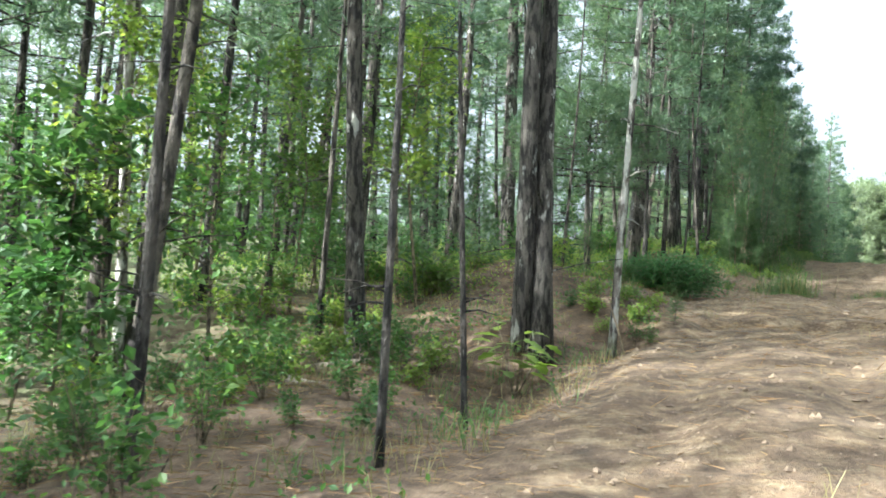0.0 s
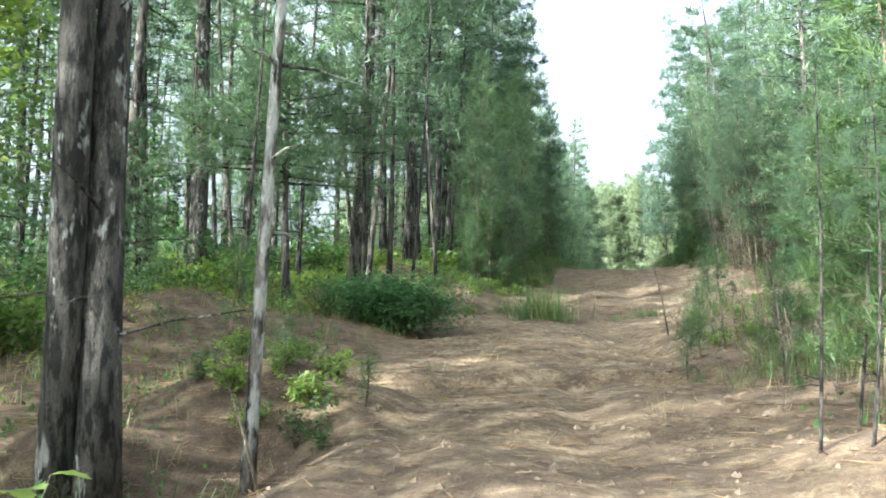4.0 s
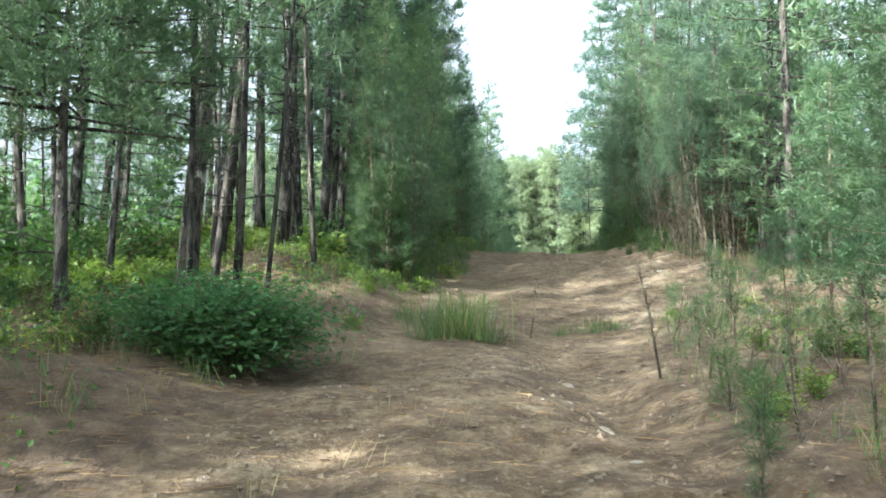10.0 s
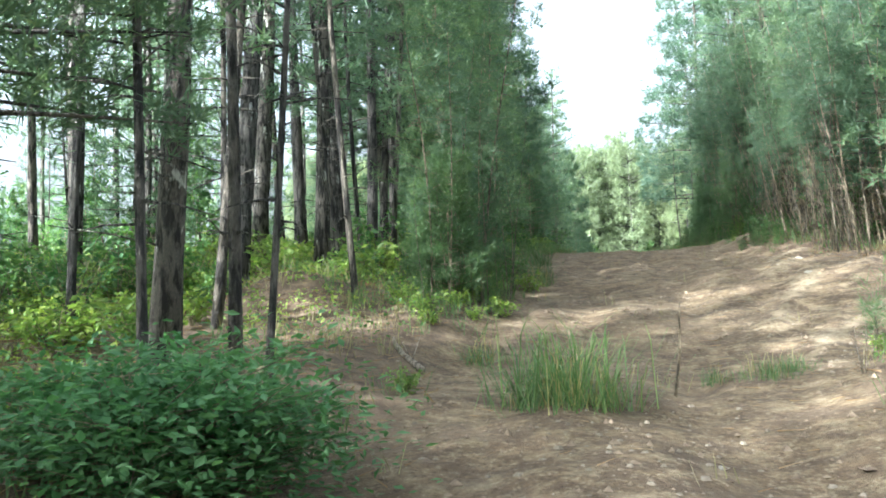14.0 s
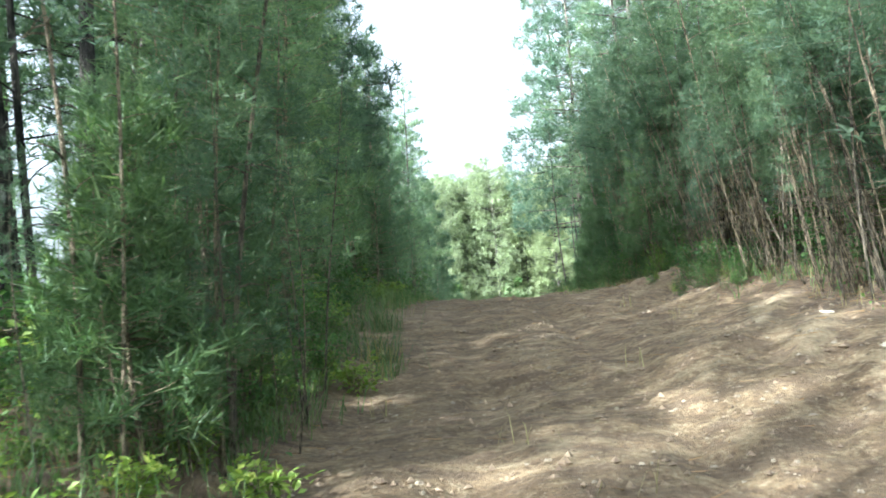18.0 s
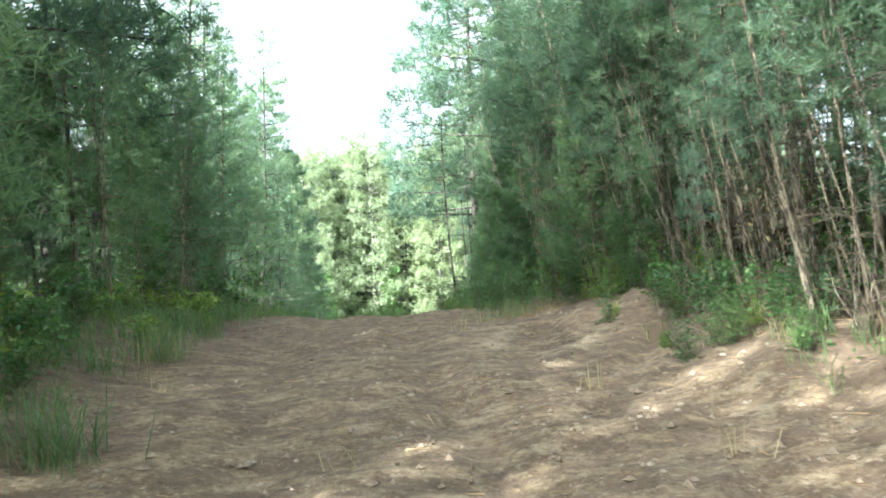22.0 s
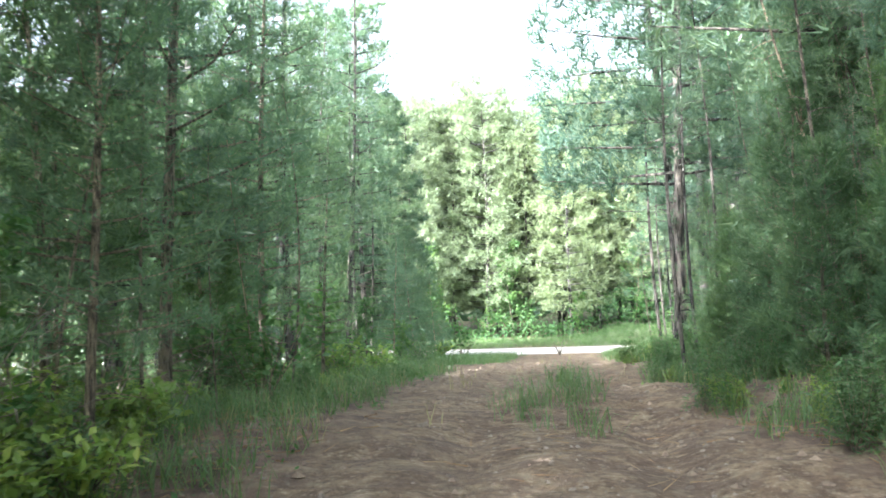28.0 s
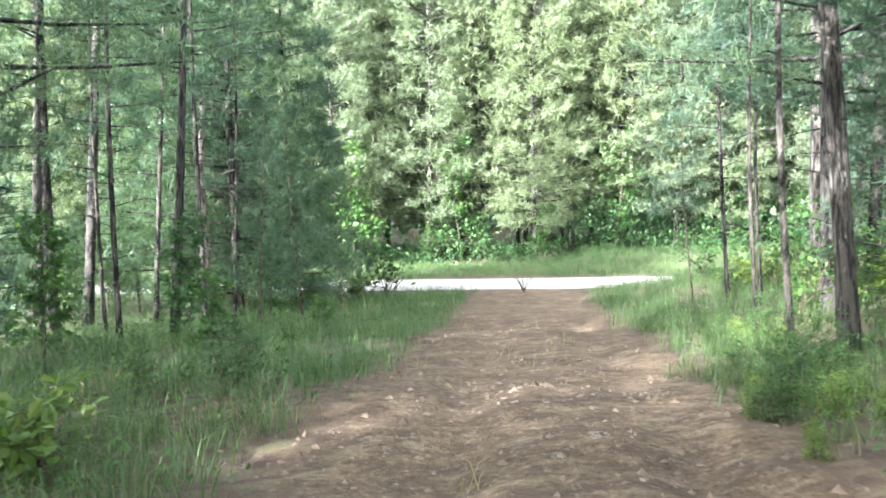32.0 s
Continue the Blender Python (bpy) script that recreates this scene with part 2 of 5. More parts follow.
GRAVEL = plain("pale_gravel", (0.42, 0.39, 0.34), (0.60, 0.56, 0.50), 5.0, 0.9, 0.02)

# ---- terrain ----
CENTRE = tuple(zip((-600, 2), (-12, 0.3), (0, 0.5), (8, 0.65), (12, 1.2), (16, 1.9), (20, 3.1), (25, 4.1), (31, 4.7), (36, 5.8),
                   (40, 6.9), (44, 7.9), (50, 9.8), (60, 13.0), (70, 16.2), (900, 120)))
LEVEL = tuple(zip((-600, -8), (-40, -4), (-8, -1.3), (-6.5, -1.12), (-4.4, -0.8), (-2.3, -0.48), (0.7, 0.05), (3.3, 0.33), (6, 0.6), (8, 0.85), (12, 1.3), (16, 1.72),
                  (19, 2.1), (21, 2.48), (23.5, 2.78), (26, 3.2), (28.7, 3.70), (31, 4.0), (34, 4.25), (37, 4.45), (39, 4.52), (41, 4.5), (43, 4.40), (46, 4.27), (50, 4.0), (58, 3.25), (64, 2.82), (69, 2.58), (80, 2.6), (900, 4)))
ROAD_AT, ROAD_WAY = Vector((15.8, 70.9)), Vector((0.970, -0.243))


def line(table, y):
    k = next((i for i, v in enumerate(table[0]) if v >= y), len(table[0]) - 1)
    k = min(max(k, 1), len(table[0]) - 1)
    (a, b), (u, w) = table[0][k - 1:k + 1], table[1][k - 1:k + 1]
    return u + (w - u) * (y - a) / (b - a)


def smooth(table, y, reach=1.2):
    return (line(table, y - reach) + line(table, y - reach / 2) + line(table, y) + line(table, y + reach / 2) + line(table, y + reach)) / 5


def fade(v, a, b):
    u = min(1.0, max(0.0, (v - a) / (b - a)))
    return u * u * (3 - 2 * u)


def hill(x, y, cx, cy, h, rx, ry):
    return h * math.exp(-((x - cx) / rx) ** 2 - ((y - cy) / ry) ** 2)


def centre_x(y):
    return smooth(CENTRE, y)


def road_dist(x, y):
    d = Vector((x, y)) - ROAD_AT
    return d.x * -ROAD_WAY.y + d.y * ROAD_WAY.x


def height(x, y, rough=True):
    d = x - centre_x(y)
    z = smooth(LEVEL, y)
    left, right = max(0.0, -d), max(0.0, d)
    z -= 0.13 * min(6.0, max(0.0, left - 2.2)) * (1 - fade(y, 3, 9))
    z += 0.34 * fade(left, 1.8, 3.2) * fade(y, 9, 12) * (1 - fade(y, 34, 42))
    z += 0.28 * fade(right, 1.2, 3.5) * (1 - fade(y, 16, 20))
    z += 0.50 * fade(right, 1.8, 5.0) * fade(y, 17, 22)
    z += hill(x, y, -3.9, 10.6, 0.65, 1.3, 1.6) + hill(x, y, -1.7, 20.6, 0.5, 1.0, 1.1)
    z += hill(x, y, 0.9, 11.8, 0.22, 1.6, 1.0) - hill(x, y, 2.7, 12.2, 0.25, 0.5, 2.2)
    z += hill(x, y, 3.4, 4.2, 0.35, 1.1, 0.8) + hill(x, y, 6.0, 23.5, 0.35, 1.6, 2.4)
    z += hill(x, y, -2.7, 5.2, 0.45, 0.6, 0.7) - hill(x, y, -2.2, 2.6, 0.75, 0.95, 2.4) - hill(x, y, -1.35, 5.6, 0.40, 0.55, 1.1)
    z += hill(x, y, -1.65, 7.1, 0.52, 0.95, 0.8)
    lip = 9.15 + 0.25 * math.sin(x * 0.9) + 0.12 * noise.noise(Vector((x * 1.7, 3, 0)))
    z -= 0.15 * fade(y, 6.8, lip - 0.1) * (1 - fade(y, lip - 0.1, lip + 0.06)) * (1 - fade(abs(x - 0.9), 2.0, 3.2))
    gravel = abs(road_dist(x, y))
    if gravel < 5:
        z = z + (2.55 - z) * (1 - fade(gravel, 2.2, 5.0))
    if rough:
        keep = fade(gravel, 2.0, 4.0)
        v = Vector((x, y, 0))
        z += keep * (0.15 * noise.noise(v * 0.35) + 0.055 * noise.noise(v * 1.1) + 0.03 * noise.noise(v * 2.3) + 0.022 * abs(noise.noise(v * 4.1)) + 0.016 * noise.noise(v * 7.3))
        z += keep * (0.10 * noise.noise(Vector(((x - y * 0.75) * 1.5, (x + y) * 0.22, 6))) + 0.06 * noise.noise(Vector(((x - y * 0.75) * 3.4, (x + y) * 0.4, 2)))) * fade(d, 0.8, 2.2) * fade(y, 16, 19) * (1 - fade(y, 32, 36)) * (1 - fade(d, 5, 7))
        rut = math.exp(-((abs(d) - 0.75) / 0.28) ** 2)
        z -= keep * 0.10 * rut * (0.6 + 0.8 * noise.noise(Vector((x * 0.3, y * 0.5, 4))))
    return z


def spaced(stops):
    out = []
    for (a, b, step) in stops:
        out.extend(np.arange(a, b - 1e-6, step).tolist())
    return out + [stops[-1][1]]


xs = spaced([(-600, -100, 100), (-100, -30, 10), (-30, -10, 1.0), (-10, -5, 0.4), (-5, 12, 0.16), (12, 20, 0.35), (20, 40, 1.0), (40, 100, 10), (100, 600, 100)])
ys = spaced([(-600, -100, 100), (-100, -20, 10), (-20, -8, 1.0), (-8, 20, 0.16), (20, 50, 0.18), (50, 80, 0.4), (80, 110, 2.0), (110, 200, 15), (200, 800, 100)])
verts = [(x, y, height(x, y)) for y in ys for x in xs]
nx = len(xs)
faces = [(j * nx + i, j * nx + i + 1, (j + 1) * nx + i + 1, (j + 1) * nx + i) for j in range(len(ys) - 1) for i in range(nx - 1)]
me = bpy.data.meshes.new("ground")
me.from_pydata(verts, [], faces)
cover = me.color_attributes.new("cover", "FLOAT_COLOR", "POINT")
flat = np.zeros((len(verts), 4), np.float32)
flat[:, 3] = 1
for k, (x, y, z) in enumerate(verts):
    if not (-30 < x < 60 and -30 < y < 110):
        flat[k, 2] = 0.62
        continue
    d = x - centre_x(y)
    half_left, half_right = (1.7, 2.2) if y < 17 else (2.2, 3.1) if y < 33 else (1.8, 1.9) if y < 38 else (1.7, 1.35)
    track = 1 - fade(-d if d < 0 else d, (half_left if d < 0 else half_right) * 0.75, (half_left if d < 0 else half_right) * 1.35)
    streak = noise.noise(Vector((x * 0.35 + 7, y * 1.5, 2))) + 0.5 * noise.noise(Vector((x * 1.1, y * 3.3, 9)))
    wide = 1 - fade(abs(d - 1.2), 2.5, 5.0)
    flat[k, 0] = (0.25 + 0.6 * track) * (0.62 + 0.38 * fade(y, 3, 11))
    rill = max(0, noise.noise(Vector(((x - y * 0.75) * 1.5, (x + y) * 0.22, 6)))) * fade(d, 0.8, 2.2) * fade(y, 16, 19) * (1 - fade(y, 32, 36))
    flat[k, 1] = 0.04 + 0.12 * track + (0.28 + 0.1 * fade(y, 9, 12)) * max(0, streak) * max(track, 0.75 * wide) * (1 - 0.5 * fade(y, 15, 20)) + 0.65 * rill + 0.06 * hill(x, y, 6.2, 25.0, 1, 1.8, 4.0)
    flat[k, 2] = 0.12 + 0.32 * fade(y, 36, 46) * (1 - track) + 0.3 * (1 - track) * fade(-d, 4, 7) + 0.42 * fade(d, 6, 10) + 0.2 * fade(-d, 8, 14) + 0.45 * (1 - fade(abs(road_dist(x, y) - 6), 2, 4))
cover.data.foreach_set("color", flat.ravel())
for p in me.polygons:
    p.use_smooth = True
me.materials.append(SOIL)
tagged(new("ground", me), "brown pine-straw forest floor with a sandy rutted track", "ground", kind="structure")


# ---- builders ----
def mesh_from(name, v, f, mat, smooth_faces=False):
    m = bpy.data.meshes.new(name)
    m.from_pydata(v if isinstance(v, list) else v.tolist(), [], f if isinstance(f, list) else f.tolist())
    if smooth_faces:
        m.polygons.foreach_set("use_smooth", [True] * len(m.polygons))
    m.materials.append(mat)
    return m


def part(name, data, parent, label=""):
    ob = new(name, data)
    ob.parent = parent
    if label:
        ob["label"] = label
    return ob


def tube(points, radii, sides, rng=None, wobble=0.0):
    """A tapered tube along the points: vertices and faces."""
    v, f = [], []
    pts = [Vector(p) for p in points]
    for i, p in enumerate(pts):
        way = (pts[min(i + 1, len(pts) - 1)] - pts[max(i - 1, 0)]).normalized()
        side = way.cross(Vector((0.31, 0.95, 0.05))).normalized()
        up = way.cross(side)
        for k in range(sides):
            a = 2 * math.pi * k / sides
            r = radii[i] * (1 + (rng.uniform(-wobble, wobble) if rng else 0))
            v.append(tuple(p + side * (math.cos(a) * r) + up * (math.sin(a) * r)))
    for i in range(len(pts) - 1):
        for k in range(sides):
            a, b = i * sides + k, i * sides + (k + 1) % sides
            f.append((a, b, b + sides, a + sides))
    f.append(tuple(range((len(pts) - 1) * sides, len(pts) * sides)))
    f.append(tuple(reversed(range(sides))))
    return v, f


def joined(pieces):
    v, f = [], []
    for pv, pf in pieces:
        n = len(v)
        v.extend(pv)
        f.extend(tuple(i + n for i in q) for q in pf)
    return v, f


def tufts(rng, centres, axes, count, length, width, open_angle=0.9, jitter=0.3):
    """Needle bundles: thin pointed blades that radiate from each centre round its axis."""
    c = np.repeat(centres, count, 0)
    a = np.repeat(axes, count, 0)
    n = len(c)
    d = a + rng.normal(0, open_angle, (n, 3))
    d /= np.linalg.norm(d, axis=1, keepdims=True) + 1e-9
    ln = length * rng.uniform(1 - jitter, 1 + jitter, (n, 1))
    s = np.cross(d, rng.normal(0, 1, (n, 3)))
    s /= np.linalg.norm(s, axis=1, keepdims=True) + 1e-9
    c = c + rng.normal(0, length * 0.15, (n, 3))
    w = width * rng.uniform(0.7, 1.3, (n, 1))
    v = np.stack([c - s * w * 0.5, c + s * w * 0.5, c + d * ln], 1).reshape(-1, 3)
    return v, np.arange(3 * n).reshape(-1, 3)


def leaf_blades(rng, centres, axes, length, width, droop=0.25):
    """Broad leaves: two bent quads each, pointed at both ends."""
    n = len(centres)
    d = axes + rng.normal(0, 0.45, (n, 3))
    d[:, 2] -= droop
    d /= np.linalg.norm(d, axis=1, keepdims=True) + 1e-9
    s = np.cross(d, np.tile([0, 0, 1.0], (n, 1)) + rng.normal(0, 0.5, (n, 3)))
    s /= np.linalg.norm(s, axis=1, keepdims=True) + 1e-9
    up = np.cross(s, d)
    ln = length * rng.uniform(0.6, 1.25, (n, 1))
    w = width * ln / length * rng.uniform(0.8, 1.2, (n, 1))
    mid = centres + d * ln * 0.5
    v = np.stack([centres, mid + s * w * 0.5 + up * w * 0.14, centres + d * ln, mid - s * w * 0.5 + up * w * 0.14], 1).reshape(-1, 3)
    k = np.arange(n)[:, None] * 4
    return v, np.concatenate([k + [[0, 1, 2]], k + [[0, 2, 3]]], 0)


class Kind:
    """A kind of plant in several shapes: the first placing uses the shape itself, later ones its copies."""

    def __init__(self, make, shapes, group):
        self.make, self.shapes, self.made, self.group = make, shapes, {}, group

    def put(self, i, x, y, scale=1.0, turn=0.0, lean=(0, 0), sink=0.04, label="", wide=1.0, z=None):
        i %= self.shapes
        m = Matrix.Translation((x, y, (height(x, y) if z is None else z) - sink)) @ Matrix.Rotation(radians(lean[0]), 4, "Y") @ Matrix.Rotation(radians(-lean[1]), 4, "X")
        m = m @ Matrix.Rotation(turn, 4, "Z") @ Matrix.Diagonal((scale * wide, scale * wide, scale, 1))
        if i not in self.made:
            ob = self.make(i)
            ob["group"] = self.group
            ob.matrix_basis = m
            self.made[i] = ob
        else:
            ob = copy_thing(self.made[i], m)
        if label:
            ob["label"] = label
        return ob


def pine(seed, name, label, h, r, base, reach, top_reach, branches, per, blade, blade_w, per_tuft, needles, trunk_mat,
         rise=0.25, bend=0.15, dead=6, category="tree", tip=True, fan=0.32, droop=0.0, split=False):
    """A pine: curved tapered trunk, limbs in rough whorls, dead stubs below, and a crown of needle bundles."""
    rng = np.random.default_rng(seed)
    rnd = random.Random(seed)
    root = tagged(new(name), label, category)
    ph, amp = rnd.uniform(0, 6), bend

    def axis(z):
        u = z / h
        return Vector((amp * math.sin(ph + 2.6 * u) - amp * math.sin(ph), amp * math.cos(ph * 1.7 + 2.1 * u) - amp * math.cos(ph * 1.7), z))

    segs = 11
    zs = [h * (i / segs) ** 1.15 for i in range(segs + 1)]
    rad = [r * (1.18 if i == 0 else 1) * (1 - 0.9 * z / h) + 0.006 for i, z in enumerate(zs)]
    sides = 10 if r > 0.08 else 6
    v, f = tube([axis(z) for z in zs], rad, sides, rnd, 0.07)
    limbs, cs, ax = [(v, f)], [], []
    for i in range(branches):
        u = (i + rnd.random()) / branches
        z = base + (h * 0.985 - base) * u
        a = i * 2.399 + rnd.uniform(-0.5, 0.5)
        ln = (reach * (1 - u) + top_reach * u) * rnd.uniform(0.65, 1.15) * (0.55 + 0.45 * min(1, (u + 0.05) * 6))
        out = Vector((math.cos(a), math.sin(a), 0))
        side = Vector((-out.y, out.x, 0))
        lift = rise * (0.3 + 1.1 * u) - droop * (1 - u)
        p0 = axis(z)
        p1 = p0 + out * ln * 0.5 + Vector((0, 0, lift * ln * 0.4))
        p2 = p0 + out * ln + Vector((0, 0, lift * ln * 1.1)) + side * ln * rnd.uniform(-0.15, 0.15)
        rb = max(0.006, min(r * 0.3, ln * 0.016))
        limbs.append(tube([p0, p1, p2], [rb, rb * 0.65, rb * 0.25], 4))
        n = max(3, int(per * ln / max(reach, 0.5) + 2))
        t = rng.uniform(0.28, 1.04, n) ** 0.75
        base_p = np.array(p0)[None] * (1 - t[:, None]) + np.array(p2)[None] * t[:, None]
        lat = rng.normal(0, 1, (n, 1)) * fan * ln * (1.15 - t[:, None] * 0.75)
        vert = rng.normal(0.02, 0.06, (n, 1)) * ln + 0.25 * lift * np.abs(lat) + rng.normal(0, 0.05, (n, 1))
        base_p = base_p + np.array(side)[None] * lat + np.array([[0, 0, 1.0]]) * vert
        cs.append(base_p)
        ax.append(np.array(out)[None] * 0.5 + np.array(side)[None] * np.sign(lat) * 0.35 + np.array([[0, 0, 0.55]]) + np.zeros((n, 3)))
    for i in range(dead):
        z = rnd.uniform(min(1.0, base * 0.3), base) if base > 0.8 else rnd.uniform(0.3, h * 0.4)
        a, ln = rnd.uniform(0, 6.28), rnd.uniform(0.25, 1.0) * min(1.0, reach * 0.6)
        p0 = axis(z)
        p2 = p0 + Vector((math.cos(a), math.sin(a), rnd.uniform(-0.25, 0.3))) * ln
        limbs.append(tube([p0, (p0 + p2) / 2 + Vector((0, 0, 0.03)), p2], [0.013, 0.009, 0.004], 4))
    if split:
        part("trunk", mesh_from("trunk", *limbs[0], trunk_mat, True), root)
        for limb in limbs[1:]:
            part("branch", mesh_from("branch", *limb, trunk_mat, True), root)
    else:
        part("trunk", mesh_from("trunk", *joined(limbs), trunk_mat, True), root)
    if tip:
        n = max(4, per // 2)
        cs.append(np.array(axis(h * 0.985))[None] + rng.normal(0, 1, (n, 3)) * np.array([[0.12, 0.12, 0.3]]) * max(0.4, top_reach))
        ax.append(np.tile([0, 0, 1.0], (n, 1)))
    cs, ax = np.concatenate(cs), np.concatenate(ax)
    v, f = tufts(rng, cs, ax, per_tuft, blade, blade_w)
    part("crown", mesh_from("crown", v, f, needles), root)
    return root


def broadleaf(seed, name, label, h, r, spread, stems, twigs, leaves, leaf, leaf_w, mat, trunk_mat, start=0.25, category="tree", split=False, dome=0.0):
    """A leafy sapling or shrub: stems, twigs and broad leaves."""
    rng, rnd = np.random.default_rng(seed), random.Random(seed)
    root = tagged(new(name), label, category)
    wood, cs, ax = [], [], []
    for s in range(stems):
        a = rnd.uniform(0, 6.28)
        tilt = 0.08 if stems == 1 else rnd.uniform(0.1, 0.75) * spread / h
        hs = h * (rnd.uniform(0.9, 1.05) if stems == 1 else rnd.uniform(0.6, 1.05))
        hs *= 1 - dome * tilt * h / max(spread, 0.1)
        top = Vector((math.cos(a) * tilt * hs, math.sin(a) * tilt * hs, hs))
        mid = top * 0.5 + Vector((rnd.uniform(-1, 1), rnd.uniform(-1, 1), 0)) * 0.06 * hs
        foot = Vector((rnd.uniform(-1, 1), rnd.uniform(-1, 1), 0)) * (0.0 if stems == 1 else 0.1 * spread)
        pts = [foot, (foot + mid) / 2 + Vector((0.01, 0, 0)), mid, (mid + top) / 2, top]
        wood.append((tube(pts, [r, r * 0.85, r * 0.65, r * 0.4, r * 0.15], 6)))
        for k in range(twigs):
            u = start + (1 - start) * (k + rnd.random()) / twigs
            q = u * 4
            j = min(3, int(q))
            p0 = pts[j].lerp(pts[j + 1], q - j)
            b = rnd.uniform(0, 6.28)
            ln = spread * rnd.uniform(0.35, 1.0) * (1.1 - 0.6 * u) * (0.6 if stems > 1 else 1)
            p1 = p0 + Vector((math.cos(b), math.sin(b), rnd.uniform(0.05, 0.6))) * ln
            wood.append(tube([p0, p1], [r * 0.3 + 0.002, 0.0015], 3))
            n = leaves
            t = rng.uniform(0.25, 1.05, (n, 1))
            c = np.array(p0)[None] * (1 - t) + np.array(p1)[None] * t + rng.normal(0, 0.13 * ln + 0.02, (n, 3))
            c[:, 2] = np.maximum(c[:, 2], 0.03)
            cs.append(c)
            ax.append(np.array(p1 - p0)[None] / max(ln, 0.01) * 0.6 + rng.normal(0, 0.6, (n, 3)) * [1, 1, 0.4])
    if split:
        for k, piece in enumerate(wood):
            name = "twig" if k % (twigs + 1) else "stem"
            part(name, mesh_from(name, *piece, trunk_mat, True), root)
    else:
        part("stem", mesh_from("stem", *joined(wood), trunk_mat, True), root)
    v, f = leaf_blades(rng, np.concatenate(cs), np.concatenate(ax), leaf, leaf_w)
    part("foliage", mesh_from("foliage", v, f, mat), root)
    return root


def grass_blades(rng, feet, length, width, bend=0.5):
    """Curved grass blades, two segments each."""
    n = len(feet)
    a = rng.uniform(0, 2 * math.pi, n)
    out = np.stack([np.cos(a), np.sin(a), 0 * a], 1)
    s = np.stack([-np.sin(a), np.cos(a), 0 * a], 1)
    ln = length * rng.uniform(0.5, 1.2, (n, 1))
    k = bend * rng.uniform(0.2, 1.2, (n, 1))
    w = width * rng.uniform(0.7, 1.3, (n, 1))
    mid = feet + out * ln * k * 0.36 + np.array([[0, 0, 1.0]]) * ln * 0.6
    tip = feet + out * ln * k + np.array([[0, 0, 1.0]]) * ln * (1 - 0.35 * k)
    v = np.stack([feet - s * w / 2, feet + s * w / 2, mid + s * w * 0.4, mid - s * w * 0.4, tip], 1).reshape(-1, 3)
    j = np.arange(n)[:, None] * 5
    f = [tuple(q) for q in np.concatenate([j + [[0, 1, 2]], j + [[0, 2, 3]], j + [[3, 2, 4]]], 0).tolist()]
    return v, f


rand = random.Random(11)

# tall pines of the old stand, bare below
TALL = Kind(lambda i: pine(100 + i, "tall_pine", "tall pine with scaly grey-brown bark and high thin crown", (17, 19, 18, 20)[i], (0.125, 0.14, 0.13, 0.16)[i],
                           (6.0, 7.5, 6.8, 8.0)[i], 2.9, 0.8, 42, 24, 0.30, 0.050, 5, NEEDLES, PINE_BARK, bend=0.35, dead=14), 4, "tall pines of the stand")
NEAR = Kind(lambda i: pine(100 + i, "tall_pine", "tall pine beside the track with furrowed dark bark", (17, 19, 18, 20)[i], (0.125, 0.14, 0.13, 0.16)[i],
                           (6.0, 7.5, 6.8, 8.0)[i], 2.9, 0.8, 36, 26, 0.30, 0.042, 6, NEEDLES, FURROWED, bend=0.35, dead=14, split=True), 4, "tall pines of the stand")
POLE = Kind(lambda i: pine(120 + i, "slender_pine", "slender pole-like pine with dead lower twigs", (12, 13.5, 11, 12.5)[i], (0.055, 0.06, 0.05, 0.065)[i],
                           (3.6, 4.6, 3.2, 4.2)[i], 1.6, 0.5, 32, 18, 0.26, 0.036, 6, NEEDLES, PINE_BARK, bend=0.3, dead=18), 4, "slender pines of the stand")
EDGE = Kind(lambda i: pine(140 + i, "pine_tree", "full-crowned pine at the track's edge, branched to the ground", (14, 16, 15, 13, 17)[i], (0.12, 0.14, 0.13, 0.11, 0.15)[i],
                           (0.5, 1.0, 0.7, 0.4, 1.4)[i], (2.5, 2.7, 2.6, 2.4, 2.9)[i], 0.6, 84, 22, 0.30, 0.058, 6, NEEDLES, PINE_BARK, bend=0.25, dead=8, droop=0.1), 5, "pines along the track's edge")
YOUNG = Kind(lambda i: pine(160 + i, "young_pine", "young pine with soft light-green needles", (3.6, 4.6, 5.4, 3.0)[i], (0.03, 0.035, 0.04, 0.026)[i],
                            (0.3, 0.5, 0.8, 0.25)[i], (1.0, 1.15, 1.2, 0.9)[i], 0.3, 46, 18, 0.24, 0.018, 11, YOUNG_NEEDLES, SAPLING_BARK, rise=0.5, bend=0.15, dead=10), 4, "young pines")
STEM = Kind(lambda i: pine(180 + i, "thicket_sapling", "thin leaning pine sapling with bare pale stem", (6.2, 7.0, 8.0, 6.4, 8.6)[i], (0.019, 0.022, 0.026, 0.018, 0.028)[i],
                           (3.6, 4.2, 4.9, 3.4, 5.3)[i], 0.95, 0.4, 20, 13, 0.22, 0.020, 6, NEEDLES, SAPLING_BARK, bend=0.35, dead=16, category="sapling"), 5, "dense thicket of saplings")
FAR = Kind(lambda i: pine(200 + i, "roadside_pine", "pine across the gravel road, needles paled for sun and haze", (16, 17.5, 15, 18)[i], (0.14, 0.15, 0.13, 0.16)[i],
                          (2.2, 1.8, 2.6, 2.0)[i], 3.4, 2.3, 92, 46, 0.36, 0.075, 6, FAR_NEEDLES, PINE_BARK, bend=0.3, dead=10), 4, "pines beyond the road")
